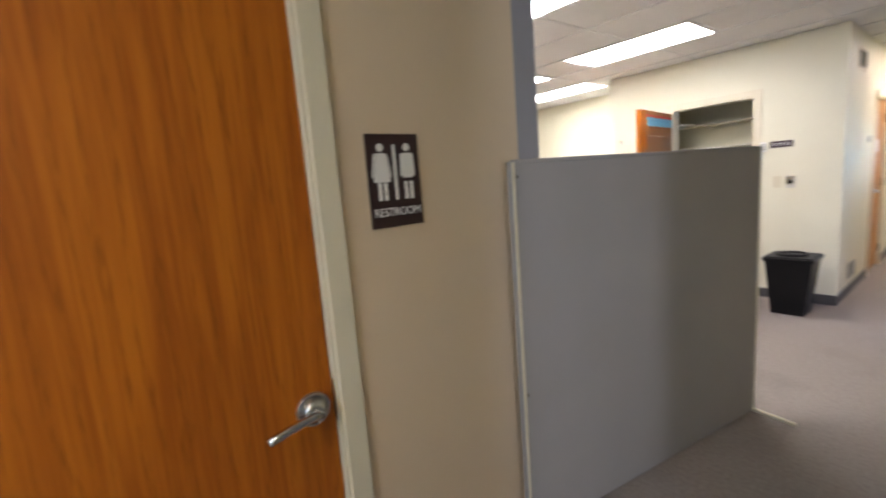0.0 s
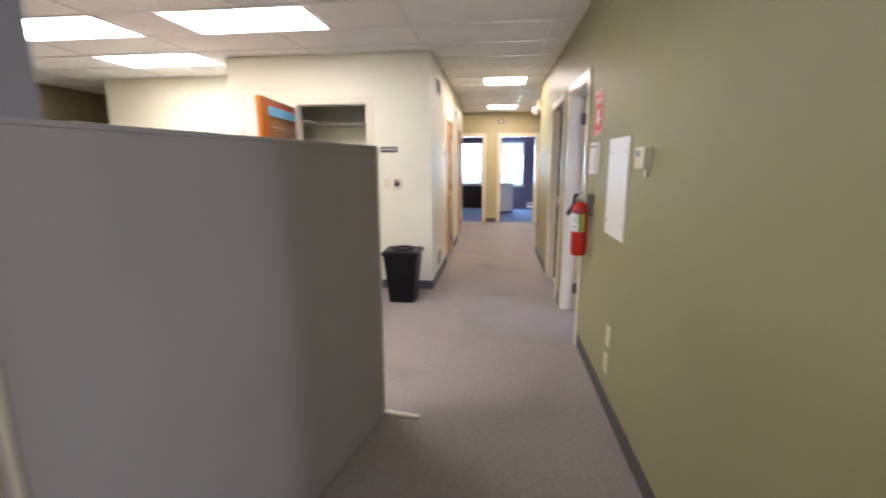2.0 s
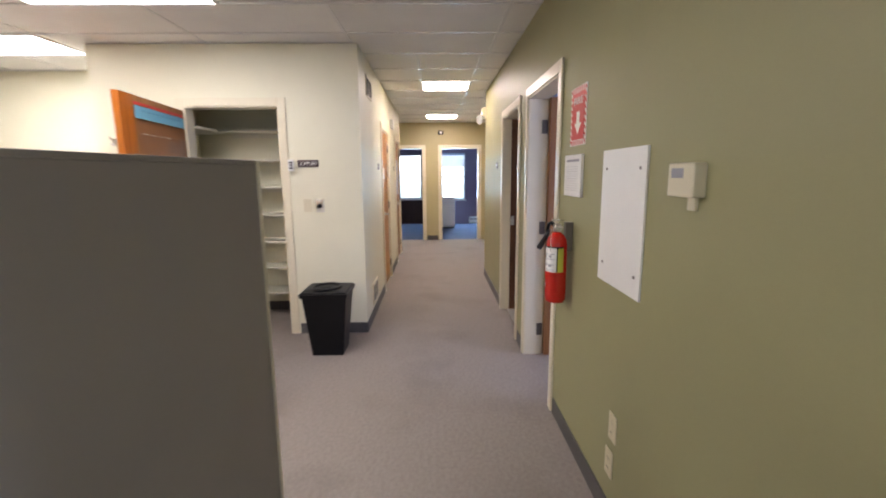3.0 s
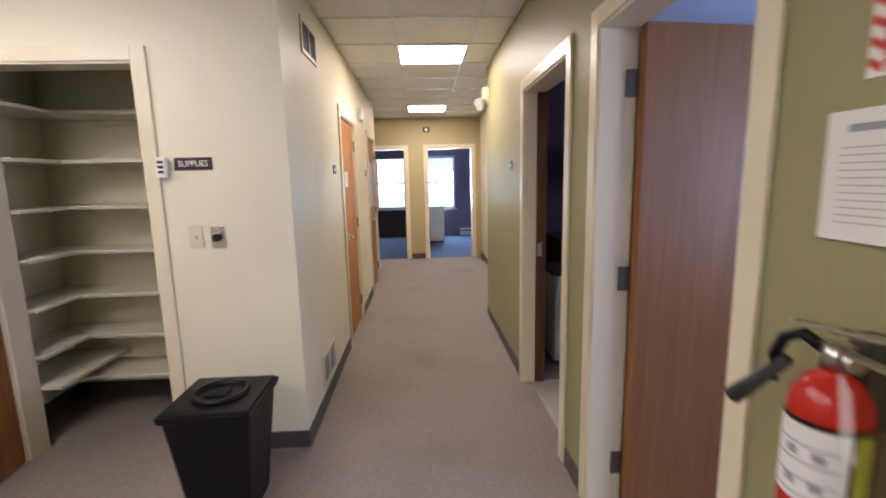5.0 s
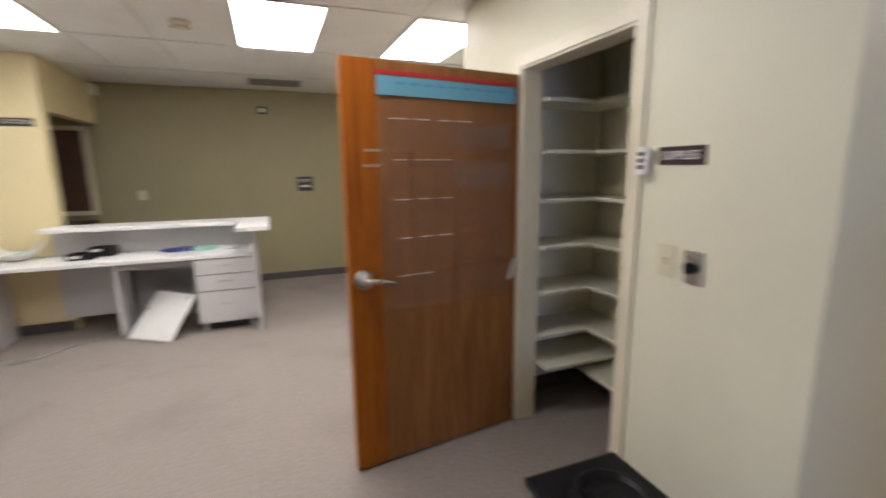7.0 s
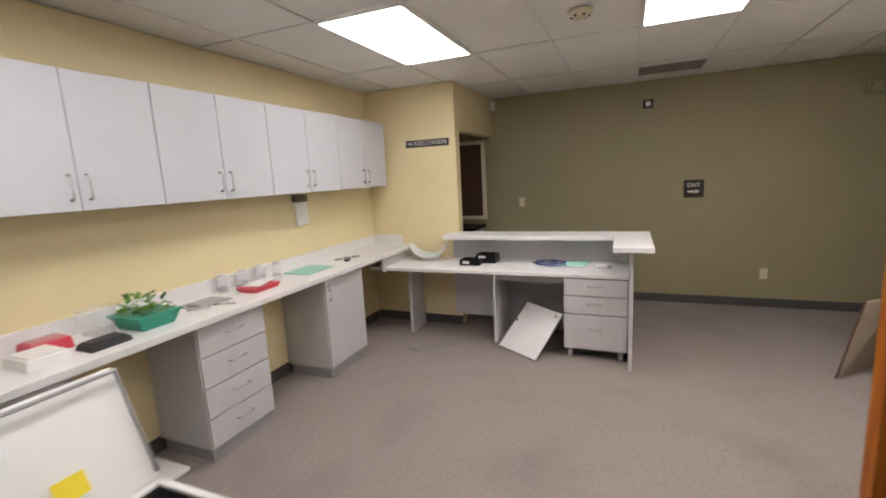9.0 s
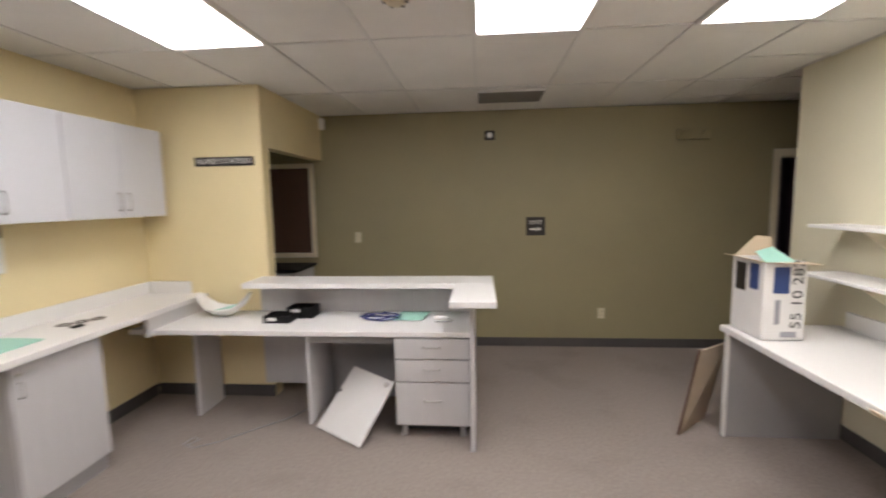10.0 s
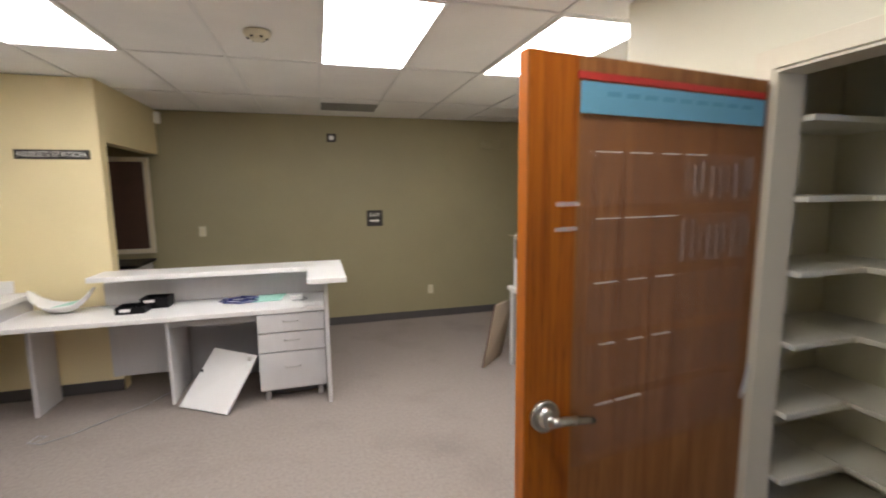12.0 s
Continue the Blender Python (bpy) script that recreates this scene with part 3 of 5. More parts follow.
part("strike_plate", box(1.3045, 1.3065, 1.728, 1.752, 0.80, 0.93), M_STEEL, d)
# hallway doors on the cream side
for a, lab in ((LD1, "closed orange stained oak veneer door with a small notice"), (LD2, "closed brown oak veneer door with a pale notice")):
    d, m, loc = leaf("hall_door", lab, a[1] - 0.018, 1.50, 180, a[1] - a[0] - 0.04, M_HONEY if a is LD1 else M_BROWNW)
    hinge_set(d, a[1] - 0.014, 1.464)
    if a is LD1:
        part("notice", box(a[0] + 0.22, a[0] + 0.38, 1.4725, 1.4765, 1.42, 1.56), M_PAPER, d, "small white notice")
    else:
        part("notice", box(a[0] + 0.18, a[0] + 0.66, 1.4725, 1.4765, 1.12, 1.72), M_BLUEWALL, d, "large pale poster")
# room doors that stand open
d, m, loc = leaf("room_door", "open brown oak veneer door swung into the room", RD1[1] - 0.045, -0.055, -84, 0.80, M_BIRCH)
for z in (0.22, 1.05, 1.82):
    part("hinge", box(RD1[1] - 0.030, RD1[1] - 0.0185, -0.050, -0.006, z - 0.05, z + 0.05, bev=0.002), M_DARKST, d, "steel butt hinge")
js = thing("jamb_liner", "dark stained wooden jamb liner with a steel strike", "door frame", RD2[1] - 0.02, 0, 0, kind="structure")
part("liner", box(RD2[1] - 0.028, RD2[1] - 0.0185, -0.06, 0.01, 0, HEAD - 0.02, bev=0.003), M_JAMB, js)
part("strike", box(RD2[1] - 0.034, RD2[1] - 0.028, -0.03, 0.005, 0.93, 1.03, bev=0.002), M_STEEL, js)
d, m, loc = leaf("end_room_door", "open brown oak veneer door standing against the room wall", 12.34, 0.66, 4, 0.8, M_BROWNW)

# supply closet door, standing open, with vinyl pockets on its inner face
HX, HY = 6.235, 2.995
CDA = math.degrees(math.atan2(2.868 - HY, 5.262 - HX))
CDL = math.hypot(2.868 - HY, 5.262 - HX)
d, m, loc = leaf("closet_door", "open brown oak veneer closet door with clear vinyl pockets", HX, HY, CDA, CDL, M_BROWNW, hz=1.015)
part("door_edge", loc(box(CDL + 0.0005, CDL + 0.002, -0.0215, 0.0215, 0.013, 2.029)), M_ORANGE, d, "orange stained door edge")
hinge_set(d, 6.244, 3.006)
part("edge_stile", loc(box(CDL - 0.16, CDL - 0.001, 0.0225, 0.0240, 0.014, 2.028)), M_ORANGE, d, "lighter orange strip of veneer")
org = part("pocket_organiser", loc(box(0.05, CDL - 0.17, 0.0225, 0.0262, 0.82, 1.87, bev=0.001)), M_POCKET, d, "clear vinyl hanging organiser")
part("red_strip", loc(box(0.03, CDL - 0.155, 0.0275, 0.031, 1.965, 1.985)), M_REDSIGN, d, "thin red paper strip")
part("blue_strip", loc(box(0.03, CDL - 0.165, 0.0275, 0.031, 1.875, 1.96)), M_BLUE, d, "pale blue paper strip with faded writing")
for k in range(9):
    part("writing_bar", loc(box(0.10 + k * 0.072, 0.10 + k * 0.072 + 0.05, 0.0312, 0.0318, 1.924, 1.938)), M_BLUEINK, d)
random.seed(11)
for r in range(5):
    z = 0.86 + r * 0.19
    for c in range(6):
        u = 0.075 + c * 0.118
        bm = bmesh.new()
        nx, nz = 4, 3
        g = [[bm.verts.new((u + 0.110 * i / nx, 0.028 + 0.012 * math.sin(math.pi * i / nx) * (1 - 0.6 * j / nz) + random.uniform(0, 0.006), z + 0.155 * j / nz)) for i in range(nx + 1)] for j in range(nz + 1)]
        for j in range(nz):
            for i in range(nx):
                bm.faces.new((g[j][i], g[j][i + 1], g[j + 1][i + 1], g[j + 1][i])).smooth = True
        bm.transform(m)
        p = part("pocket", bm, M_POCKET, d)
        sol = p.modifiers.new("thickness", "SOLIDIFY")
        sol.thickness = 0.0015
        # white bars of random length stand in for glints on the hems
        if random.random() < (0.12 if c < 3 else 0.8):
            part("pocket_hem", loc(box(u, u + random.uniform(0.05, 0.11), 0.031, 0.034, z + 0.15, z + 0.1535)), M_LETTER, d, "pocket hem with its shine put in as white")
# pale strips stand in for the glints along creases in the vinyl
for r in (3, 4):
    for c in range(3):
        for du in (0.018, 0.052, 0.092):
            h0, h1 = random.uniform(0.0, 0.04), random.uniform(0.11, 0.15)
            u, z = 0.075 + c * 0.118 + du, 0.86 + r * 0.19
            part("pocket_crease", loc(box(u, u + random.uniform(0.006, 0.018), 0.0445, 0.0455, z + h0, z + h1)), M_SEAM, d, "vinyl crease with its shine put in as a pale strip")
for k, (u, z) in enumerate(((CDL - 0.17, 1.62), (CDL - 0.165, 1.55))):
    part("tape", loc(box(u, u + 0.08, 0.0275, 0.029, z, z + 0.012)), M_CLEAR, d, "strip of clear tape")
part("outer_veneer", loc(box(0.006, CDL - 0.002, -0.0240, -0.0225, 0.014, 2.028)), M_ORANGE, d, "orange stained outer veneer")
part("outer_notice", loc(box(0.34, 0.56, -0.0265, -0.0245, 1.60, 1.88)), M_PAPER, d, "white paper notice")
# key tag that hangs at the jamb
tg = thing("door_tag", "white paper tag hanging on the closet door jamb", "tag", 6.19, 2.95, 0.98)
part("tag", slab([(6.20, 2.942, 0.93), (6.16, 2.93, 0.91), (6.19, 2.93, 1.03), (6.215, 2.945, 1.03)], 0.003), M_PAPER, tg)

# ---- closet shelves ----


def closet_shelf(z, side=0.0):
    t = thing("closet_shelf", "empty off white L shaped closet shelf", "shelf", 7.1, 2.4, z, group="closet shelves")
    part("back_board", box(6.70 if side else 6.74, 7.02, 1.58, 3.25, z - 0.022, z, bev=0.003), M_SHELF, t)
    part("side_board", box(6.40, 6.99 if side else 6.737, 2.86 if side else 2.93, 3.25, z - 0.022 + side, z + side, bev=0.003), M_SHELF, t)
    part("cleat", box(7.0, 7.019, 1.60, 2.9, z - 0.06, z - 0.0225), M_SHELF, t)


for z in (0.28, 0.54, 0.81, 1.085, 1.36, 1.635, 1.92):
    closet_shelf(z, 0.08 if z < 0.3 else 0.0)

# dark closet baseboards, added to deepen the shade under the lowest shelf
base("baseboard", 7.012, 7.02, 1.58, 3.24)
base("baseboard", 6.38, 7.012, 3.242, 3.25)

# ---- partition ----
PA = Vector((2.03, 1.658, 0))
PB = Vector((3.692, 1.372, 0))
PANG = math.degrees(math.atan2(PB.y - PA.y, PB.x - PA.x))
PLEN = (PB - PA).length
pt = thing("partition_screen", "freestanding grey fabric office partition with white metal edges", "partition", PA.x, PA.y, 0, PANG)
pm = WORLD[pt]


def ploc(bm):
    bm.transform(pm)
    return bm


part("panel", ploc(box(0.012, PLEN - 0.010, 0.004, 0.030, 0.004, 1.508, bev=0.004)), M_FABRIC, pt)
part("edge_trim", ploc(box(0, 0.012, 0.003, 0.034, 0.01, 1.515, bev=0.002)), M_FABRIC, pt)
part("edge_bead", ploc(box(-0.003, 0.007, -0.003, 0.0028, 0.01, 1.512)), M_TRIM, pt, "narrow cream edge bead")
part("edge_trim", ploc(box(PLEN - 0.010, PLEN, 0.0, 0.034, 0.01, 1.515, bev=0.002)), M_TRIM, pt)
part("top_trim", ploc(box(0.012, PLEN - 0.010, 0.003, 0.032, 1.508, 1.522, bev=0.003)), M_FABRIC, pt)
for u in (0.10, PLEN - 0.012):
    part("foot", ploc(box(u - 0.012, u + 0.012, -0.21, 0.26, 0.0, 0.018, bev=0.006)), M_TRIM, pt, "cream metal foot")
for z in (0.62, 1.46):
    part("screw", ploc(rod((0.018, -0.001, z), (0.018, 0.007, z), 0.006, seg=8)), M_DARKST, pt)

# ---- restroom sign ----


def plate(name, label, x0, x1, z0, z1, y, facing, material, axis="x"):
    t = thing(name, label, "sign")
    if axis == "x":
        s = -1 if facing == "-y" else 1
        ys = sorted((y, y + s * 0.006))
        part("plate", box(x0, x1, *ys, z0, z1, bev=0.0015), material, t)
    else:
        s = -1 if facing == "-x" else 1
        xs = sorted((y, y + s * 0.006))
        part("plate", box(*xs, x0, x1, z0, z1, bev=0.0015), material, t)
    return t


rs = plate("restroom_sign", "dark maroon restroom sign with white figures", 1.482, 1.668, 1.338, 1.617, 1.73, "-y", M_SIGN)
yq = 1.7235
for cx, skirt in ((1.528, True), (1.622, False)):
    part("figure_head", rod((cx, yq, 1.577), (cx, yq - 0.0015, 1.577), 0.012, seg=16), M_LETTER, rs)
    if skirt:
        part("figure_body", slab([(cx - 0.014, yq, 1.560), (cx - 0.030, yq, 1.475), (cx + 0.030, yq, 1.475), (cx + 0.014, yq, 1.560)], 0.0015), M_LETTER, rs)
    else:
        part("figure_body", box(cx - 0.018, cx + 0.018, yq - 0.0015, yq, 1.485, 1.560), M_LETTER, rs)
    for s in (-1, 1):
        part("figure_leg", box(cx + s * 0.010 - 0.006, cx + s * 0.010 + 0.006, yq - 0.0015, yq, 1.420, 1.474), M_LETTER, rs)
        part("figure_arm", slab([(cx + s * 0.016, yq, 1.560), (cx + s * 0.024, yq, 1.556), (cx + s * (0.036 if skirt else 0.028), yq, 1.490), (cx + s * (0.030 if skirt else 0.021), yq, 1.490)], 0.0015), M_LETTER, rs)
part("divider_bar", box(1.571, 1.581, yq - 0.0015, yq, 1.42, 1.585), M_LETTER, rs)
letters("RESTROOM", 0.036, on_wall(1.575, yq - 0.001, 1.383, "-y"), M_LETTER, rs, width=0.165)

# ---- sage wall: thermostat, panel, papers, extinguisher, outlets ----
th = thing("thermostat", "beige wall thermostat with a small display", "thermostat", 3.49, 0.09, 1.45)
part("housing", box(3.42, 3.55, 0.09, 0.128, 1.405, 1.50, bev=0.006), M_PLATE, th)
part("display", box(3.47, 3.53, 0.1275, 0.129, 1.458, 1.485), M_INK, th, "grey display")
part("wall_plate", box(3.45, 3.485, 0.09, 0.102, 1.368, 1.406, bev=0.002), M_PLATE, th)
pn = thing("access_panel", "white painted access panel screwed to the wall", "wall panel", 3.94, 0.09, 1.28)
part("board", box(3.745, 4.14, 0.09, 0.098, 1.02, 1.565, bev=0.002), M_WHITEP, pn)
for x in (3.79, 4.09):
    for z in (1.10, 1.49):
        part("screw", rod((x, 0.097, z), (x, 0.1005, z), 0.006, seg=8), M_DARKST, pn)
pp = thing("notice_sheets", "stack of white inspection sheets fixed to the wall", "notice", 4.535, 0.09, 1.45)
part("sheet_pad", box(4.405, 4.675, 0.09, 0.104, 1.355, 1.565, bev=0.003), M_PAPER, pp)
part("heading_bar", box(4.435, 4.635, 0.1035, 0.1055, 1.53, 1.542), M_INK, pp)
random.seed(5)
for k in range(11):
    part("text_bar", box(4.435 + random.uniform(0, 0.02), 4.645, 0.1035, 0.1048, 1.385 + k * 0.012, 1.3865 + k * 0.012), M_LAMD, pp)
fs = thing("extinguisher_sign", "red and white sign with a downward arrow", "sign", 4.505, 0.09, 1.73)
part("sheet", box(4.395, 4.63, 0.09, 0.093, 1.61, 1.895), M_LETTER, fs)
part("red_field", box(4.42, 4.605, 0.0928, 0.0945, 1.638, 1.867), M_REDSIGN, fs)
for k in range(9):
    for x0 in (4.397, 4.607):
        z = 1.615 + k * 0.031
        part("stripe", slab([(x0, 0.094, z), (x0 + 0.021, 0.094, z + 0.014), (x0 + 0.021, 0.094, z + 0.028), (x0, 0.094, z + 0.014)], 0.001), M_REDSIGN, fs)
for k in range(6):
    x = 4.425 + k * 0.031
    for z0 in (1.612, 1.87):
        part("stripe", slab([(x, 0.094, z0), (x + 0.014, 0.094, z0), (x + 0.026, 0.094, z0 + 0.023), (x + 0.012, 0.094, z0 + 0.023)], 0.001), M_REDSIGN, fs)
part("arrow", slab([(4.5125, 0.0948, 1.665), (4.565, 0.0948, 1.72), (4.535, 0.0948, 1.72), (4.535, 0.0948, 1.775), (4.49, 0.0948, 1.775), (4.49, 0.0948, 1.72), (4.46, 0.0948, 1.72)], 0.001), M_LETTER, fs)
letters("FIRE", 0.05, on_wall(4.5125, 0.0955, 1.825, "+y"), M_LETTER, fs, width=0.14)

fe = thing("fire_extinguisher", "red fire extinguisher with black hose on a wall hook", "fire extinguisher", 4.55, 0.168, 0.79)
ex, ey, ez = 4.55, 0.168, 0.79
part("cylinder", lathe([(0.046, 0.0), (0.053, 0.012), (0.055, 0.05), (0.055, 0.31), (0.050, 0.340), (0.036, 0.362), (0.020, 0.374), (0.018, 0.385)], ex, ey, ez, seg=32), M_RED, fe)


def wrap(a0, a1, z0, z1, r=0.0556):
    bm = bmesh.new()
    n = 12
    lo = [bm.verts.new((ex + r * math.cos(radians(a0 + (a1 - a0) * k / n)), ey + r * math.sin(radians(a0 + (a1 - a0) * k / n)), z0)) for k in range(n + 1)]
    hi = [bm.verts.new((v.co.x, v.co.y, z1)) for v in lo]
    for k in range(n):
        bm.faces.new((lo[k], lo[k + 1], hi[k + 1], hi[k])).smooth = True
    return bm


part("label", wrap(50, 166, ez + 0.17, ez + 0.30), M_PAPER, fe, "white instruction label")
part("label", wrap(173, 205, ez + 0.17, ez + 0.30), M_GREENL, fe, "yellow green label")
for k in range(4):
    part("label_print", wrap(82 + (k % 2) * 38, 100 + (k % 2) * 38, ez + 0.195 + (k // 2) * 0.05, ez + 0.209 + (k // 2) * 0.05, 0.0561), M_INK, fe)
    part("text_bar", wrap(64, 155, ez + 0.180 + k * 0.028, ez + 0.183 + k * 0.028, 0.0561), M_INK, fe)
part("label_band", wrap(50, 205, ez + 0.297, ez + 0.306, 0.0563), M_BLACK, fe)
part("label_seam", wrap(166, 173, ez + 0.172, ez + 0.298, 0.0561), M_BLACK, fe)
part("label_mark", wrap(60, 95, ez + 0.085, ez + 0.105), M_PAPER, fe)
part("valve", rod((ex, ey, ez + 0.38), (ex, ey, ez + 0.42), 0.02, seg=16), M_STEEL, fe)
part("gauge", rod((ex - 0.018, ey, ez + 0.40), (ex - 0.034, ey, ez + 0.40), 0.016, seg=16), M_STEEL, fe)
bm = slab([(ex - 0.085, ey - 0.012, ez + 0.445), (ex + 0.075, ey - 0.012, ez + 0.43), (ex + 0.075, ey + 0.012, ez + 0.43), (ex - 0.085, ey + 0.012, ez + 0.445)], 0.006, bev=0.002)
part("top_lever", bm, M_STEEL, fe)
part("grip", slab([(ex - 0.08, ey - 0.01, ez + 0.405), (ex + 0.03, ey - 0.01, ez + 0.41), (ex + 0.03, ey + 0.01, ez + 0.41), (ex - 0.08, ey + 0.01, ez + 0.405)], 0.006, bev=0.002), M_STEEL, fe)
part("inspection_tag", slab([(ex - 0.05, ey + 0.045, ez + 0.40), (ex - 0.075, ey + 0.05, ez + 0.38), (ex - 0.10, ey + 0.058, ez + 0.29), (ex - 0.075, ey + 0.056, ez + 0.285)], 0.002), M_CLEAR, fe, "clear plastic tag")
part("hose", tube([(ex + 0.01, ey + 0.012, ez + 0.41), (ex + 0.035, ey + 0.022, ez + 0.425), (ex + 0.062, ey + 0.03, ez + 0.41), (ex + 0.074, ey + 0.034, ez + 0.375), (ex + 0.072, ey + 0.036, ez + 0.33)], 0.010), M_BLACK, fe, "black rubber hose")
part("nozzle", rod((ex + 0.050, ey + 0.03, ez + 0.375), (ex + 0.125, ey + 0.062, ez + 0.275), 0.010, r2=0.016), M_DARK, fe, "dark discharge nozzle")
part("bracket", box(ex - 0.02, ex + 0.02, 0.09, ey - 0.04, ez + 0.28, ez + 0.43, bev=0.002), M_DARKST, fe)


def outlet(x, y, z, facing, label="almond duplex wall outlet", kindname="outlet", steel=False, knob=False):
    t = thing(kindname, label, "outlet" if kindname == "outlet" else "switch", x, y, z)
    ox, oy = {"-y": (0, -1), "+y": (0, 1), "-x": (-1, 0), "+x": (1, 0)}[facing]

    def pb(w0, w1, d0, d1, z0, z1, bev=0.0):
        if ox:
            xs = sorted((x + ox * d0, x + ox * d1))
            return box(*xs, y + w0, y + w1, z + z0, z + z1, bev=bev)
        ys = sorted((y + oy * d0, y + oy * d1))
        return box(x + w0, x + w1, *ys, z + z0, z + z1, bev=bev)
    part("plate", pb(-0.036, 0.036, 0.0, 0.006, -0.058, 0.058, 0.002), M_STEEL if steel else M_PLATE, t)
    if knob:
        part("knob", rod((x + ox * 0.005, y + oy * 0.005, z), (x + ox * 0.03, y + oy * 0.03, z), 0.02, seg=18), M_BLACK, t, "black round knob")
    elif kindname == "outlet":
        for s in (-0.021, 0.021):
            part("socket", pb(-0.016, 0.016, 0.006, 0.008, s - 0.014, s + 0.014, 0.002), M_PLATE, t)
            for w in (-0.006, 0.006):
                part("slot", pb(w - 0.0012, w + 0.0012, 0.008, 0.0085, s - 0.004, s + 0.006), M_DARK, t)
    else:
        part("toggle", pb(-0.005, 0.005, 0.006, 0.016, -0.012, 0.012, 0.001), M_PLATE, t)
    return t


outlet(3.90, 0.09, 0.44, "+y")
outlet(3.92, 0.09, 0.27, "+y")
outlet(6.26 + 0.0, 1.955, 1.205, "-x", "almond wall switch plate", "light_switch")
outlet(6.26 + 0.0, 1.845, 1.20, "-x", "steel wall plate with a black round knob", "timer_switch", True, True)
outlet(6.12, 7.36, 0.38, "-y")
outlet(3.44, 7.36, 1.24, "-y", "almond double switch plate", "light_switch")

# ---- closet wall ----
sp = plate("supplies_sign", "dark maroon supplies sign with white letters", 1.838, 2.024, 1.544, 1.607, 6.26, "-x", M_SIGN, "y")
letters("SUPPLIES", 0.042, on_wall(6.2532, 1.931, 1.575, "-x"), M_LETTER, sp, width=0.145)
ks = thing("key_pad", "small white wall box with printed label beside the closet casing", "wall box", 6.24, 2.075, 1.56)
part("body", box(6.225, 6.245, 2.052, 2.100, 1.51, 1.61, bev=0.003), M_WHITEP, ks)
for k in range(3):
    part("print", box(6.2235, 6.2255, 2.062, 2.09, 1.53 + k * 0.024, 1.544 + k * 0.024), M_DARK, ks)
for yy in (3.30, 3.60):
    hk = thing("coat_hook", "small metal coat hook on the wall", "hook", 6.26, yy, 1.77)
    part("plate", box(6.254, 6.26, yy - 0.014, yy + 0.014, 1.74, 1.80, bev=0.002), M_STEEL, hk)
    part("hook", tube([(6.255, yy, 1.785), (6.225, yy, 1.79), (6.21, yy, 1.80), (6.205, yy, 1.815)], 0.005), M_STEEL, hk)
    part("hook", tube([(6.255, yy, 1.755), (6.235, yy, 1.745), (6.215, yy, 1.75), (6.208, yy, 1.77)], 0.005), M_STEEL, hk)


def grille(label, x0, x1, z0, z1, y, lab):
    t = thing("wall_vent", lab, "vent", (x0 + x1) / 2, y, z0)
    bm = bmesh.new()
    e = 0.022
    for a in ((x0, x1, z0, z0 + e), (x0, x1, z1 - e, z1), (x0, x0 + e, z0 + e, z1 - e), (x1 - e, x1, z0 + e, z1 - e), ((x0 + x1) / 2 - 0.006, (x0 + x1) / 2 + 0.006, z0 + e, z1 - e)):
        box(a[0], a[1], y - 0.010, y - 0.0005, a[2], a[3], bm)
    part("frame", bm, M_TRIM, t)
    part("backing", box(x0 + e, x1 - e, y - 0.0035, y - 0.001, z0 + e, z1 - e), M_DARK, t)
    n = 8
    for k in range(n):
        z = z0 + e + (z1 - z0 - 2 * e) * (k + 0.5) / n
        part("slat", slab([(x0 + e, y - 0.004, z + 0.004), (x1 - e, y - 0.004, z + 0.004), (x1 - e, y - 0.010, z - 0.002), (x0 + e, y - 0.010, z - 0.002)], 0.001), M_VENT, t)


grille("", 6.67, 7.05, 0.14, 0.36, 1.46, "cream metal wall vent near the floor")
grille("", 6.67, 7.04, 2.22, 2.42, 1.46, "cream metal wall vent near the ceiling")

for x, y, f in ((7.47, 1.46, "-y"), (9.45, 1.46, "-y"), (7.38, 0.09, "+y")):
    nm = plate("room_sign", "small dark room number sign", x - 0.05, x + 0.05, 1.53, 1.60, y, f, M_SIGN)
    s = -1 if f == "-y" else 1
    part("mark", box(x - 0.03, x + 0.03, *sorted((y + s * 0.0055, y + s * 0.0068)), 1.558, 1.572), M_LETTER, nm)
al = plate("alarm_strobe", "small alarm strobe with a clear lens high on the end wall", 0.60, 0.72, 2.32, 2.41, 12.18, "-x", M_SIGNB, "y")
part("lens", rod((12.175, 0.66, 2.365), (12.15, 0.66, 2.365), 0.028, seg=14), M_WHITEP, al)
# emergency lamp at the corner of the hallway wall
hd = thing("emergency_lamp", "white emergency lamp head on the hallway wall corner", "emergency lamp", 8.5, 0.12, 2.25)
part("body", box(8.44, 8.58, 0.09, 0.15, 2.19, 2.36, bev=0.012), M_PLATE, hd)
part("lamp_head", rod((8.47, 0.14, 2.22), (8.43, 0.20, 2.19), 0.045, r2=0.06), M_LAMD, hd, "grey lamp head")
dc = thing("door_closer_box", "white sounder above the hallway doors", "sounder", 9.2, 1.44, 2.2)
part("body", box(9.02, 9.16, 1.41, 1.46, 2.14, 2.28, bev=0.012), M_WHITEP, dc)

# ---- black waste bin ----
BX, BY = 5.835, 1.71
bn = thing("waste_bin", "black plastic waste bin with a round swing lid inset", "bin", BX, BY, 0)
part("body", frustum(BX - 0.168, BX + 0.168, BY - 0.178, BY + 0.178, 0, 0.515, 0.05, bev=0.012), M_BLACK, bn)
part("rim", frustum(BX - 0.185, BX + 0.185, BY - 0.195, BY + 0.195, 0.505, 0.537, 0.006, bev=0.006), M_BLACK, bn)
lid = part("lid", frustum(BX - 0.168, BX + 0.168, BY - 0.178, BY + 0.178, 0.535, 0.55, -0.004, bev=0.004), M_BLACK, bn)
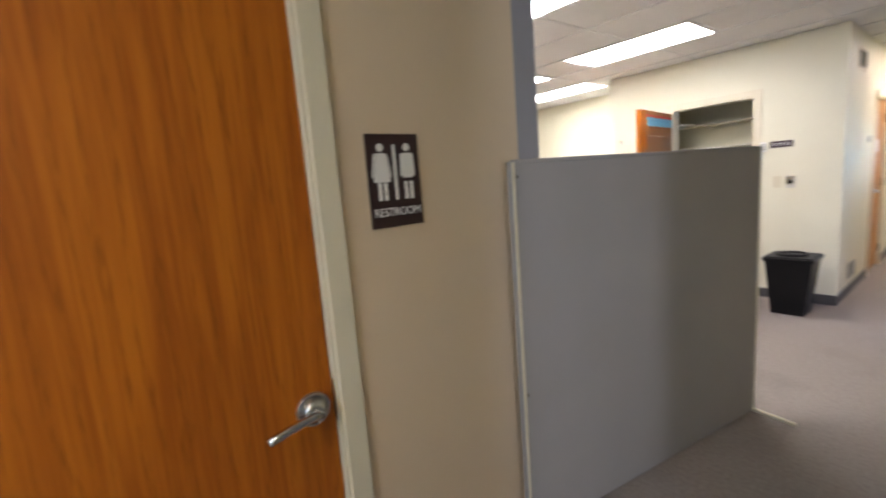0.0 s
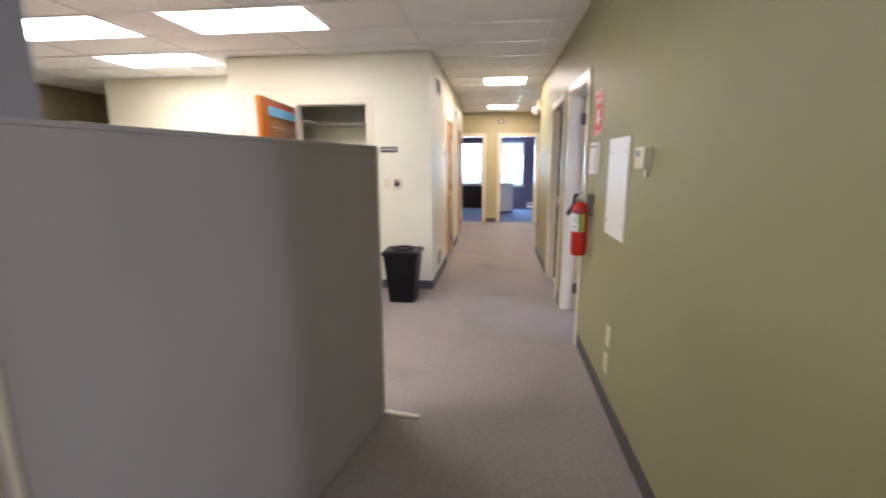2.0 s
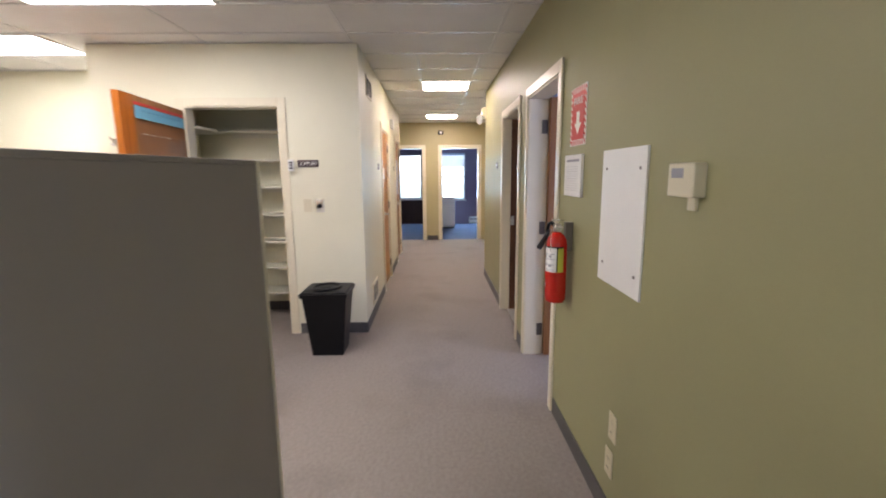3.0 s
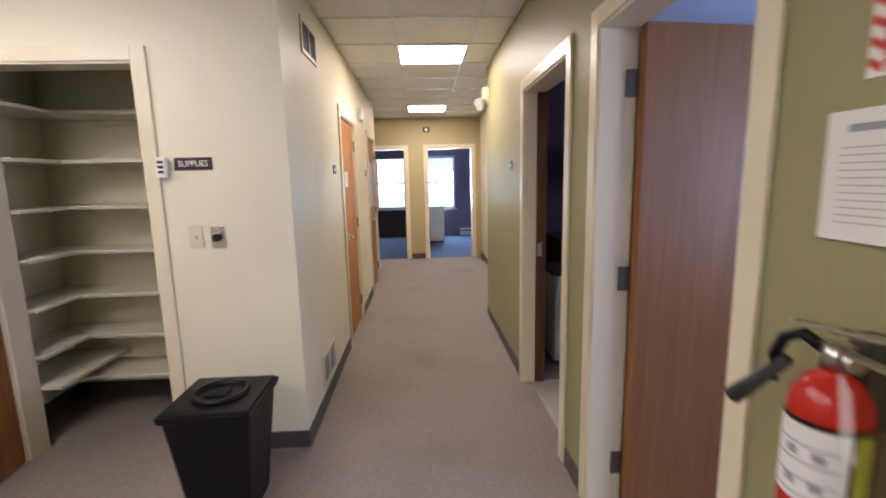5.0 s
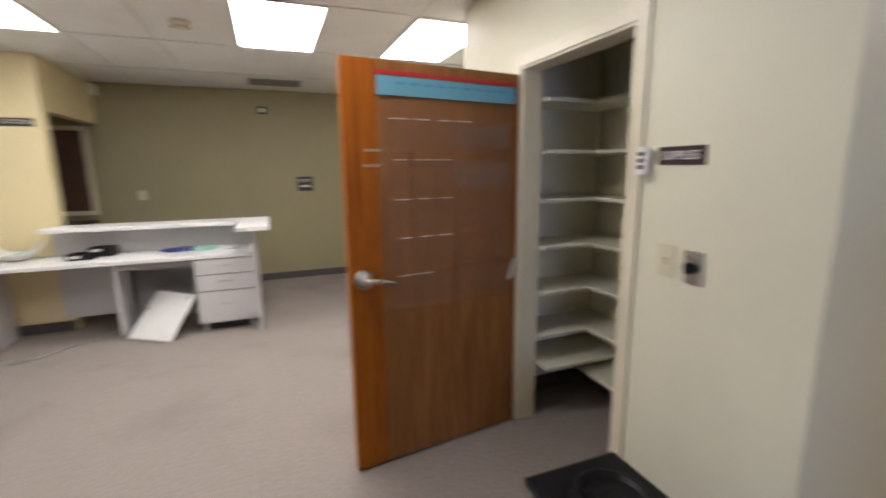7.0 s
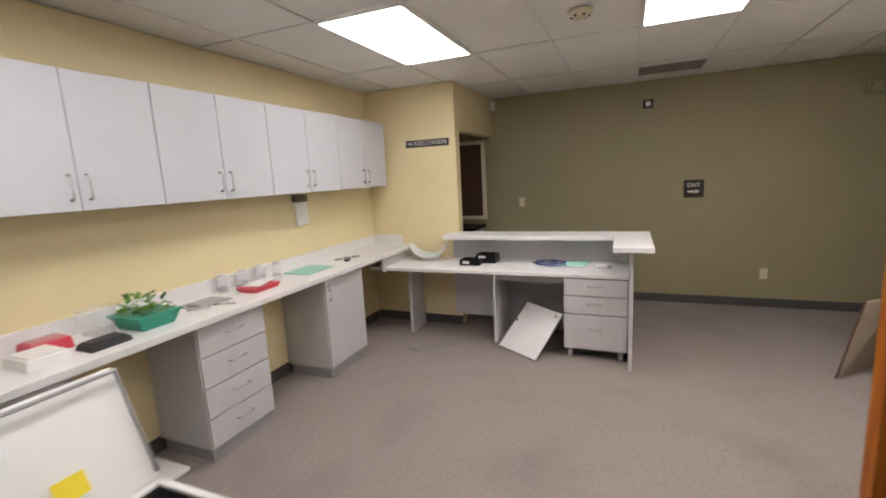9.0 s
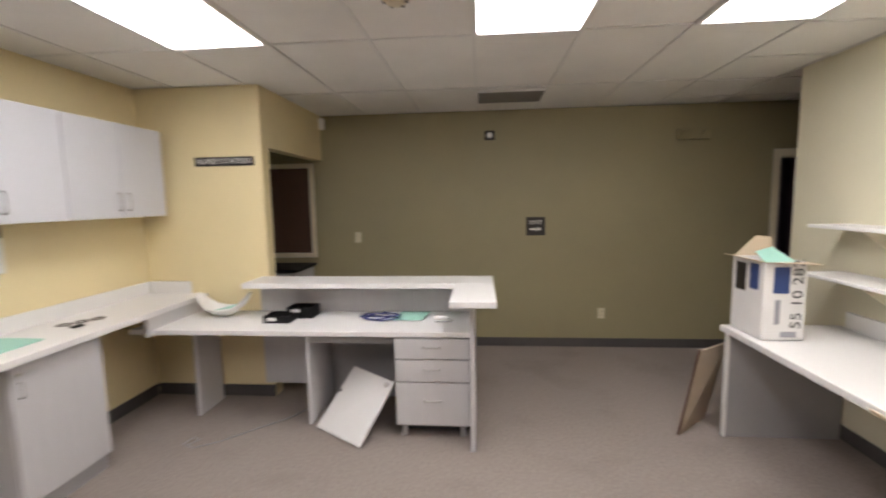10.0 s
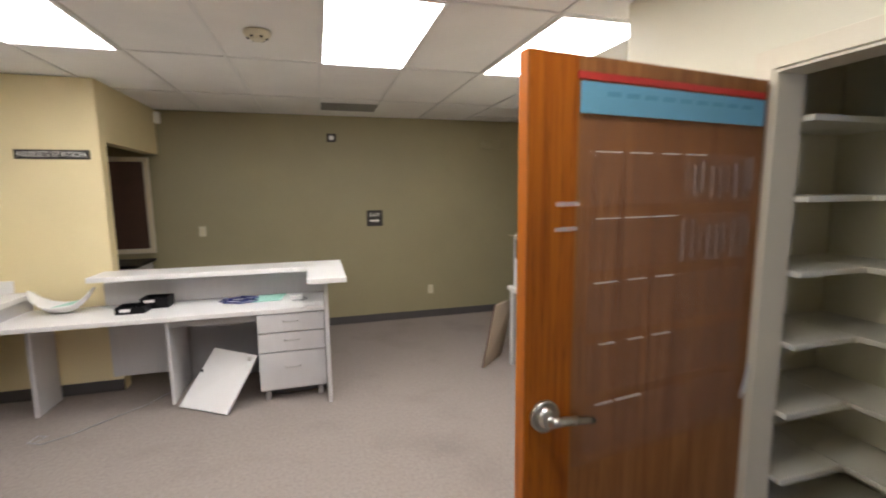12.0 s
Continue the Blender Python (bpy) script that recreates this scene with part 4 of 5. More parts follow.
part("lid_ring", lathe([(0.098, 0.0), (0.120, 0.0), (0.117, 0.02), (0.101, 0.02), (0.098, 0.0)], BX, BY, 0.548, seg=28), M_BLACK, lid)
part("lid_emblem", box(BX - 0.035, BX + 0.035, BY - 0.035, BY + 0.035, 0.548, 0.560, bev=0.003), M_BLACK, lid)
part("lid_emblem", box(BX - 0.050, BX - 0.037, BY - 0.055, BY + 0.055, 0.548, 0.562, bev=0.003), M_BLACK, lid)

# ---- station: long counter, base units, upper cabinets ----
CT = 0.90
wt = thing("worktop", "long white laminate worktop with backsplash along the wall", "worktop", 2.25, 3.9, CT)
part("top", box(2.0, 2.515, 1.95, 5.985, CT - 0.04, CT, bev=0.004), M_LAM, wt)
part("backsplash", box(2.001, 2.02, 1.95, 5.985, CT, CT + 0.10, bev=0.003), M_LAM, wt)
part("end_splash", box(2.021, 2.38, 5.965, 5.985, CT, CT + 0.10, bev=0.003), M_LAM, wt)
part("end_panel", box(2.455, 2.485, 5.33, 5.985, CT - 0.18, CT - 0.042, bev=0.002), M_LAMG, wt)


def bar_handle(p, q, out, parent, r=0.005):
    p, q, o = Vector(p), Vector(q), Vector(out)
    bm = tube([p, p + o * 0.8, p + o + (q - p) * 0.08, q + o - (q - p) * 0.08, q + o * 0.8, q], r)
    return part("handle", bm, M_SATIN, parent, "brushed nickel bar handle")


def drawer_unit(y0, y1, rows, xf=2.475, label="white laminate drawer unit with bar handles"):
    t = thing("drawer_cabinet", label, "cabinet", 2.22, (y0 + y1) / 2, 0)
    part("body", box(2.01, xf - 0.02, y0, y1, 0.09, CT - 0.042, bev=0.002), M_LAMG, t)
    part("toe_kick", box(2.03, xf - 0.025, y0 + 0.015, y1 - 0.015, 0, 0.09), M_LAMD, t)
    z = 0.10
    for h in rows:
        f = part("drawer_front", box(xf - 0.019, xf, y0 + 0.003, y1 - 0.003, z, z + h - 0.008, bev=0.002), M_LAMG, t)
        bar_handle((xf, (y0 + y1) / 2 - 0.06, z + h * 0.55), (xf, (y0 + y1) / 2 + 0.06, z + h * 0.55), (0.025, 0, 0), f)
        z += h
    return t


def door_unit(y0, y1, xf=2.475):
    t = thing("base_cabinet", "white laminate base cabinet with one closed door", "cabinet", 2.22, (y0 + y1) / 2, 0)
    part("body", box(2.01, xf - 0.02, y0, y1, 0.09, CT - 0.042, bev=0.002), M_LAMG, t)
    part("toe_kick", box(2.03, xf - 0.025, y0 + 0.015, y1 - 0.015, 0, 0.09), M_LAMD, t)
    f = part("cabinet_door", box(xf - 0.019, xf, y0 + 0.003, y1 - 0.003, 0.10, CT - 0.046, bev=0.002), M_LAMG, t)
    part("lock", rod((xf, y0 + 0.05, 0.80), (xf + 0.006, y0 + 0.05, 0.80), 0.010, seg=14), M_STEEL, f)
    bar_handle((xf, y0 + 0.045, 0.68), (xf, y0 + 0.045, 0.76), (0.022, 0, 0), f)
    return t


drawer_unit(2.15, 2.66, (0.25, 0.25, 0.255))
drawer_unit(3.26, 3.76, (0.19, 0.19, 0.19, 0.185))
door_unit(4.42, 4.96)
brd = thing("loose_shelf_board", "loose white shelf board lying on the floor under the worktop", "board", 2.2, 2.95, 0)
part("board", box(2.06, 2.36, 2.72, 3.18, 0.002, 0.022, bev=0.003), M_LAM, brd)

UX = 2.27


def upper(y0, y1):
    t = thing("wall_cabinet", "closed white laminate wall cabinet with two doors", "cabinet", 2.13, (y0 + y1) / 2, 1.555, group="wall cabinets over the worktop")
    part("body", box(2.001, UX - 0.02, y0, y1, 1.555, 2.225, bev=0.002), M_LAMG, t)
    mid = (y0 + y1) / 2
    for a, b, hy in ((y0, mid, mid - 0.04), (mid, y1, mid + 0.04)):
        f = part("cabinet_door", box(UX - 0.019, UX, a + 0.002, b - 0.002, 1.557, 2.223, bev=0.002), M_CABD, t)
        bar_handle((UX, hy, 1.61), (UX, hy, 1.73), (0.025, 0, 0), f, 0.006)


for y1 in (5.905, 5.052, 4.199, 3.346):
    upper(y1 - 0.851, y1)

# ---- reception desk ----
DZ = 0.76
dk = thing("reception_desk", "white laminate station desk with raised transaction counter", "desk", 3.6, 5.7, 0)
part("desktop", box(2.489, 4.735, 5.375, 5.94, DZ - 0.035, DZ, bev=0.004), M_LAM, dk)
part("desktop_return", box(2.30, 2.487, 5.375, 5.94, DZ - 0.035, DZ, bev=0.004), M_LAM, dk)
part("modesty_panel", box(3.0, 4.735, 5.942, 5.962, 0.14, 0.995, bev=0.002), M_LAMG, dk)
part("end_panel", box(4.738, 4.768, 5.235, 5.962, 0.0, 0.998, bev=0.002), M_LAMG, dk)
part("leg_panel", box(2.60, 2.63, 5.62, 5.935, 0.0, DZ - 0.037, bev=0.002), M_LAMG, dk)
part("counter_top", box(3.0, 4.905, 5.66, 5.985, 1.0, 1.04, bev=0.005), M_LAM, dk)
part("counter_return", box(4.62, 4.905, 5.075, 5.658, 1.0, 1.04, bev=0.005), M_LAM, dk)
part("left_panel", box(3.58, 3.60, 5.42, 5.935, 0.06, DZ - 0.037, bev=0.002), M_LAMG, dk)
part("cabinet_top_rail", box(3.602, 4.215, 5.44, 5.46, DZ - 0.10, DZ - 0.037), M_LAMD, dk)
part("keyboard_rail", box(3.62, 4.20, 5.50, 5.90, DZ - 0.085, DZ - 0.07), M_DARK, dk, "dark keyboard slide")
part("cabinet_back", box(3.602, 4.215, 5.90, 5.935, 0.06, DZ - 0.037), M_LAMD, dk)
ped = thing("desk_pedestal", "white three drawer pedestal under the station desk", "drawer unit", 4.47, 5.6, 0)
# body greyer than the fronts: the shade of the drawer gaps is in its colour
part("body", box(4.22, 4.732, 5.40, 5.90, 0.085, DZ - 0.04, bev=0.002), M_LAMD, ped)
part("toe_kick", box(4.24, 4.71, 5.46, 5.88, 0.03, 0.085), M_DARK, ped)
for x in (4.27, 4.68):
    part("caster", rod((x, 5.44, 0.0), (x, 5.44, 0.086), 0.02), M_LAMG, ped)
for z0, z1 in ((0.10, 0.402), (0.413, 0.563), (0.574, 0.712)):
    f = part("drawer_front", box(4.222, 4.73, 5.378, 5.398, z0, z1, bev=0.002), M_LAMG, ped)
    bar_handle((4.42, 5.378, z0 + (z1 - z0) * 0.6), (4.53, 5.378, z0 + (z1 - z0) * 0.6), (0, -0.025, 0), f)
cd = thing("loose_cabinet_door", "white cabinet door leaning loose under the desk", "cabinet door", 3.8, 5.3, 0)
part("board", slab([(3.61, 5.49, 0.004), (4.0, 5.235, 0.004), (4.205, 5.47, 0.36), (3.85, 5.70, 0.385)], 0.018, bev=0.003), M_LAM, cd)
part("hinge_cup", rod((4.145, 5.475, 0.335), (4.137, 5.460, 0.352), 0.017, seg=14), M_STEEL, cd)
part("hinge_cup", rod((3.765, 5.60, 0.235), (3.757, 5.588, 0.250), 0.010, seg=14), M_DARK, cd)
cb = thing("floor_cable", "thin dark cable lying loose on the carpet", "cable", 3.0, 5.4, 0)
part("cable", tube([(2.80, 5.20, 0.006), (2.84, 5.28, 0.006), (2.78, 5.30, 0.006), (2.76, 5.22, 0.006), (2.86, 5.17, 0.006), (3.0, 5.26, 0.006), (3.15, 5.42, 0.006), (3.35, 5.62, 0.006), (3.45, 5.80, 0.006)], 0.0035), M_LAMD, cb)

# things on the desk
bw = thing("torn_bowl", "white curved plastic bowl with torn rim and mint paper", "bowl", 2.765, 5.80, DZ)
bm = bmesh.new()
n, k = 18, 6
g = [[bm.verts.new((2.785 + (0.02 + 0.20 * j / k) * math.cos(2 * math.pi * i / n), 5.78 + (0.015 + 0.10 * j / k) * math.sin(2 * math.pi * i / n),
                    DZ + 0.006 + (0.055 + 0.13 * abs(math.cos(2 * math.pi * i / n)) ** 3) * (j / k) ** 2)) for i in range(n)] for j in range(k + 1)]
for j in range(k):
    for i in range(n):
        bm.faces.new((g[j][i], g[j][(i + 1) % n], g[j + 1][(i + 1) % n], g[j + 1][i])).smooth = True
bm.faces.new(g[0])
p = part("bowl", bm, M_WHITEP, bw)
sol = p.modifiers.new("thickness", "SOLIDIFY")
sol.thickness = 0.006
part("paper", slab([(2.725, 5.75, DZ + 0.05), (2.905, 5.74, DZ + 0.075), (2.945, 5.84, DZ + 0.10), (2.745, 5.82, DZ + 0.045)], 0.004), M_MINT, bw, "mint green paper")
tr = thing("desk_tray", "black plastic stepped desk tray with white labels", "tray", 3.33, 5.66, DZ)
for (x0, y0, h) in ((3.21, 5.56, 0.055), (3.33, 5.70, 0.085)):
    bm = bmesh.new()
    x1, y1 = x0 + 0.20, y0 + 0.16
    for a in ((x0, x1, y0, y0 + 0.006, h), (x0, x1, y1 - 0.006, y1, h), (x0, x0 + 0.006, y0 + 0.006, y1 - 0.006, h), (x1 - 0.006, x1, y0 + 0.006, y1 - 0.006, h), (x0, x1, y0, y1, 0.006)):
        box(a[0], a[1], a[2], a[3], DZ + 0.001, DZ + a[4], bm)
    t2 = part("tray", bm, M_BLACK, tr)
    part("label", box(x0 + 0.03, x0 + 0.10, y0 - 0.002, y0 - 0.0005, DZ + h - 0.035, DZ + h - 0.012), M_PAPER, t2, "white label")
cc = thing("coiled_cable", "blue cable coiled on the desk", "cable", 4.05, 5.72, DZ)
random.seed(3)
pts = [(4.05 + (0.125 + 0.035 * math.sin(k * 1.9)) * math.cos(k * 0.55), 5.70 + (0.075 + 0.025 * math.cos(k * 1.3)) * math.sin(k * 0.55), DZ + 0.006 + 0.0009 * k) for k in range(38)]
part("cable", tube(pts, 0.005, seg=6), M_CABLE, cc)
mp_ = thing("mint_papers", "mint green folded papers on the desk", "paper", 4.28, 5.74, DZ)
part("sheet", slab([(4.15, 5.66, DZ + 0.002), (4.38, 5.66, DZ + 0.004), (4.42, 5.82, DZ + 0.022), (4.20, 5.84, DZ + 0.018)], 0.006), M_MINT, mp_)
gl = thing("cable_adapter", "white cable adapter with a short grey lead on the desk", "adapter", 4.52, 5.70, DZ)
part("body", box(4.46, 4.56, 5.68, 5.73, DZ + 0.001, DZ + 0.03, bev=0.006), M_WHITEP, gl)
part("lead", tube([(4.56, 5.70, DZ + 0.01), (4.60, 5.66, DZ + 0.006), (4.57, 5.62, DZ + 0.006), (4.48, 5.62, DZ + 0.006)], 0.005), M_LAMD, gl)

# things on the long worktop
ky = thing("eyeglasses", "small tangle of wire and keys on the worktop", "keys", 2.22, 5.05, CT)
for k in range(3):
    c = (2.2 + 0.05 * k, 5.0 + 0.07 * k)
    part("ring", tube([(c[0] + 0.035 * math.cos(a), c[1] + 0.035 * math.sin(a), CT + 0.006 + 0.002 * k) for a in [i * 0.524 for i in range(13)]], 0.004, seg=6), M_DARKST, ky)
part("fob", box(2.30, 2.34, 4.94, 5.0, CT + 0.001, CT + 0.015, bev=0.004), M_BLACK, ky)
mb = thing("mint_folder", "mint green folder lying on the worktop", "folder", 2.23, 4.55, CT)
part("folder", box(2.10, 2.36, 4.38, 4.72, CT + 0.001, CT + 0.010, bev=0.002), M_MINT, mb)
random.seed(8)
for k in range(6):
    x, y = 2.08 + 0.075 * (k % 2), 3.80 + 0.09 * k
    j = thing("clear_jar", "empty clear plastic jar with a pale lid", "jar", x, y, CT, group="jars on the worktop")
    part("jar", lathe([(0.030, 0.001), (0.034, 0.006), (0.034, 0.10), (0.026, 0.115)], x, y, CT, seg=16), M_CLEAR, j)
    part("lid", rod((x, y, CT + 0.113), (x, y, CT + 0.130), 0.029, seg=16), M_LIDC, j, "pale plastic lid")
    part("label", lathe([(0.0345, 0.03), (0.0348, 0.031), (0.0348, 0.038), (0.0345, 0.039)], x, y, CT, seg=16), M_INK, j, "grey printed band")
rp = thing("red_tray", "red plastic tray with white tissue on the worktop", "tray", 2.28, 3.92, CT)
part("tray", frustum(2.20, 2.38, 3.80, 4.05, CT, CT + 0.035, 0.02, bev=0.004), M_PINK, rp)
part("tissue", slab([(2.22, 3.84, CT + 0.037), (2.36, 3.86, CT + 0.037), (2.34, 4.02, CT + 0.055), (2.24, 4.00, CT + 0.05)], 0.01, bev=0.003), M_PAPER, rp, "white tissue")
tl = thing("metal_tools", "grey metal tools and plate scattered on the worktop", "tools", 2.2, 3.45, CT)
part("plate", box(2.10, 2.30, 3.42, 3.68, CT + 0.001, CT + 0.006, bev=0.002), M_LAMD, tl)
for k in range(4):
    a = random.uniform(0, 3)
    x, y = 2.26 + 0.03 * k, 3.38 + 0.07 * k
    part("tool", tube([(x, y, CT + 0.008), (x + 0.05 * math.cos(a), y + 0.05 * math.sin(a), CT + 0.012), (x + 0.13 * math.cos(a + 0.2), y + 0.13 * math.sin(a + 0.2), CT + 0.008)], 0.006), M_STEEL, tl)
gb = thing("green_basket", "teal plastic basket with leafy green plant and white cup", "basket", 2.25, 3.17, CT)
part("basket", frustum(2.13, 2.39, 3.02, 3.25, CT, CT + 0.07, 0.025, bev=0.005), M_TEAL, gb)
part("rim", frustum(2.122, 2.398, 3.012, 3.258, CT + 0.068, CT + 0.08, 0.0, bev=0.004), M_TEAL, gb)
random.seed(9)
bm = bmesh.new()
for k in range(90):
    c = Vector((random.uniform(2.16, 2.36), random.uniform(3.04, 3.23), CT + 0.075 + random.uniform(0, 0.09)))
    a, e = random.uniform(0, 6.3), random.uniform(-0.3, 0.9)
    u = Vector((math.cos(a) * math.cos(e), math.sin(a) * math.cos(e), math.sin(e))) * 0.05
    w = Vector((-math.sin(a), math.cos(a), 0.1)) * 0.014
    q = [bm.verts.new(v) for v in (c, c + u * 0.5 + w, c + u, c + u * 0.5 - w)]
    bm.faces.new(q)
part("foliage", bm, M_LEAF, gb, "small green leaves")
wc = thing("clear_tub", "clear plastic tub on the worktop", "tub", 2.13, 2.98, CT)
part("tub", frustum(2.05, 2.20, 2.90, 3.03, CT, CT + 0.14, 0.015, bev=0.004), M_CLEAR, wc)
for k, (x, y, w, l, h, mm, nm, lab) in enumerate(((2.15, 2.72, 0.13, 0.16, 0.06, M_PINK, "red_box", "red and clear plastic box"), (2.30, 2.62, 0.18, 0.16, 0.05, M_WHITEP, "white_device", "white device with a dark base"),
                                                  (2.36, 2.86, 0.12, 0.18, 0.03, M_DARK, "dark_case", "flat dark plastic case"), (2.20, 2.44, 0.14, 0.12, 0.10, M_PAPER, "paper_carton", "small white paper carton"))):
    t = thing(nm, lab + " on the worktop", "box", x, y, CT)
    part("body", frustum(x - w / 2, x + w / 2, y - l / 2, y + l / 2, CT, CT + h, -0.006, bev=0.006), mm, t)
    part("lid", box(x - w / 2 + 0.012, x + w / 2 - 0.012, y - l / 2 + 0.012, y + l / 2 - 0.012, CT + h, CT + h + 0.008, bev=0.003), M_CLEAR if mm is M_PINK else mm, t)
ds = thing("paper_pad", "white paper pad hanging from a clip under the wall cabinets", "paper pad", 2.02, 4.78, 1.26)
part("body", box(2.001, 2.03, 4.70, 4.85, 1.26, 1.47, bev=0.01), M_WHITEP, ds)
part("holder", box(2.001, 2.05, 4.68, 4.83, 1.47, 1.53, bev=0.006), M_DARKST, ds)

# station sign
ns = plate("station_sign", "long black sign with white letters", 2.49, 2.99, 1.948, 2.022, 5.99, "-y", M_SIGNB)
letters("NURSE'S STATION", 0.062, on_wall(2.74, 5.9832, 1.985, "-y"), M_LETTER, ns, width=0.45)

# back wall
ex_ = plate("exit_sign", "small black exit sign with white letters and arrow", 5.305, 5.508, 1.242, 1.442, 7.36, "-y", M_SIGNB)
letters("EXIT", 0.06, on_wall(5.4065, 7.3532, 1.382, "-y"), M_LETTER, ex_, width=0.13)
part("arrow", slab([(5.345, 7.3535, 1.30), (5.42, 7.3535, 1.30), (5.42, 7.3535, 1.32), (5.345, 7.3535, 1.32)], 0.001), M_LETTER, ex_)
part("arrow_head", slab([(5.42, 7.3535, 1.285), (5.47, 7.3535, 1.31), (5.42, 7.3535, 1.335), (5.43, 7.3535, 1.31)], 0.001), M_LETTER, ex_)
ss = plate("alarm_strobe", "small dark alarm strobe with a bright lens on the back wall", 4.86, 4.97, 2.27, 2.37, 7.36, "-y", M_SIGNB)
part("lens", rod((4.915, 7.355, 2.32), (4.915, 7.325, 2.32), 0.028, seg=14), M_WHITEP, ss)
em = thing("emergency_light", "olive painted twin emergency light box on the back wall", "emergency light", 7.0, 7.36, 2.28)
part("body", box(6.84, 7.16, 7.31, 7.36, 2.22, 2.33, bev=0.01), M_OLIVE, em)
for x in (6.90, 7.10):
    part("lamp_head", rod((x, 7.315, 2.275), (x, 7.27, 2.262), 0.036, r2=0.045), M_OLIVE, em)
ms = thing("motion_sensor", "small white corner sensor at the soffit", "sensor", 3.09, 7.32, 2.46)
part("body", box(3.062, 3.115, 7.29, 7.355, 2.43, 2.55, bev=0.01), M_WHITEP, ms)
nb = thing("notice_board", "dark brown board in a cream wooden frame", "board", 2.6, 7.34, 1.03)
fx0, fx1, fz0, fz1 = 2.10, 2.96, 1.02, 2.07
part("board", box(fx0 + 0.05, fx1 - 0.05, 7.345, 7.358, fz0 + 0.05, fz1 - 0.05), M_CORK, nb)
for a in ((fx0, fx1, fz0, fz0 + 0.05), (fx0, fx1, fz1 - 0.05, fz1), (fx0, fx0 + 0.05, fz0 + 0.051, fz1 - 0.051), (fx1 - 0.05, fx1, fz0 + 0.051, fz1 - 0.051)):
    part("frame_rail", box(a[0], a[1], 7.325, 7.359, a[2], a[3], bev=0.004), M_TRIM, nb)
lc = thing("low_cabinet", "grey low cabinet with a dark rounded top edge", "cabinet", 2.5, 7.0, 0)
part("body", box(1.90, 2.93, 6.80, 7.30, 0.0, 0.93, bev=0.004), M_LAMG, lc)
part("top_edge", box(1.88, 2.96, 6.77, 7.32, 0.93, 0.965, bev=0.015), M_BLACK, lc, "dark rounded top")

# ceiling fittings
cv = thing("ceiling_vent", "grey perforated return air vent in the ceiling", "vent", 5.085, 6.84, CEIL)
part("frame", box(4.80, 5.38, 6.50, 6.53, CEIL - 0.008, CEIL + 0.004), M_TBAR, cv)
part("frame", box(4.80, 5.38, 6.96, 6.99, CEIL - 0.008, CEIL + 0.004), M_TBAR, cv)
for k in range(12):
    y = 6.55 + k * 0.034
    part("slat", box(4.80, 5.38, y, y + 0.026, CEIL - 0.010, CEIL - 0.004), M_VENT, cv)
sd = thing("smoke_detector", "round cream smoke detector on the ceiling", "smoke detector", 4.435, 4.60, CEIL)
part("base", lathe([(0.075, 0.0), (0.075, -0.014), (0.06, -0.03), (0.035, -0.045), (0.0345, -0.046)], 4.435, 4.60, CEIL - 0.002, seg=28), M_PLATE, sd)
for k in range(6):
    a = k * 1.047
    part("slot", box(4.435 + 0.05 * math.cos(a) - 0.008, 4.435 + 0.05 * math.cos(a) + 0.008, 4.60 + 0.05 * math.sin(a) - 0.008, 4.60 + 0.05 * math.sin(a) + 0.008, CEIL - 0.042, CEIL - 0.034), M_DARK, sd)
hv = thing("ceiling_vent", "cream square supply vent in the hallway ceiling", "vent", 4.5, 0.65, CEIL)
part("frame", box(4.19, 4.76, 0.38, 0.92, CEIL - 0.012, CEIL - 0.003, bev=0.004), M_LAM, hv)
part("core", box(4.27, 4.68, 0.45, 0.85, CEIL - 0.020, CEIL - 0.013, bev=0.004), M_LAM, hv)

# ---- desk nook ----
nd = thing("built_in_desk", "white laminate built in desk with backsplash and grey side panel", "desk", 6.85, 4.7, 0)
part("desktop", box(6.45, 7.215, 3.755, 5.62, 0.72, 0.76, bev=0.004), M_LAM, nd)
part("backsplash", box(7.195, 7.215, 3.755, 5.55, 0.761, 0.87, bev=0.003), M_LAM, nd)
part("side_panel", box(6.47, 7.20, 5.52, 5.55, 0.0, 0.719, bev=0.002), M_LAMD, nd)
part("side_edge", box(6.452, 6.469, 5.518, 5.552, 0.0, 0.719), M_LAM, nd)
part("chipped_edge", slab([(6.446, 4.28, 0.722), (6.446, 4.42, 0.721), (6.440, 4.43, 0.738), (6.441, 4.27, 0.737)], 0.006), M_CARD, nd, "chipped laminate edge")
for z, d0, d1 in ((1.13, 6.93, 5.62), (1.445, 6.97, 5.62)):
    sh = thing("wall_shelf", "white laminate wall shelf on metal brackets", "shelf", 7.1, 4.6, z, group="shelves over the desk")
    part("board", box(d0, 7.218, 3.755, d1, z - 0.022, z, bev=0.003), M_LAM, sh)
    for y in (4.15, 5.25):
        part("bracket", slab([(7.215, y, z - 0.024), (7.02, y, z - 0.024), (7.02, y, z - 0.034), (7.205, y, z - 0.17)], 0.004), M_TRIM, sh)
bx = thing("carton", "open white printed cardboard carton on the desk", "carton", 6.62, 5.36, 0.76)
bx0, bx1, by0, by1, bz0, bz1 = 6.505, 6.745, 5.27, 5.60, 0.761, 1.24
bm = bmesh.new()
box(bx0, bx1, by0, by0 + 0.006, bz0, bz1, bm)
box(bx0, bx1, by1 - 0.006, by1, bz0, bz1, bm)
box(bx0, bx0 + 0.006, by0 + 0.006, by1 - 0.006, bz0, bz1, bm)
box(bx1 - 0.006, bx1, by0 + 0.006, by1 - 0.006, bz0, bz1, bm)
box(bx0, bx1, by0, by1, bz0, bz0 + 0.006, bm)
part("body", bm, M_PAPER, bx)
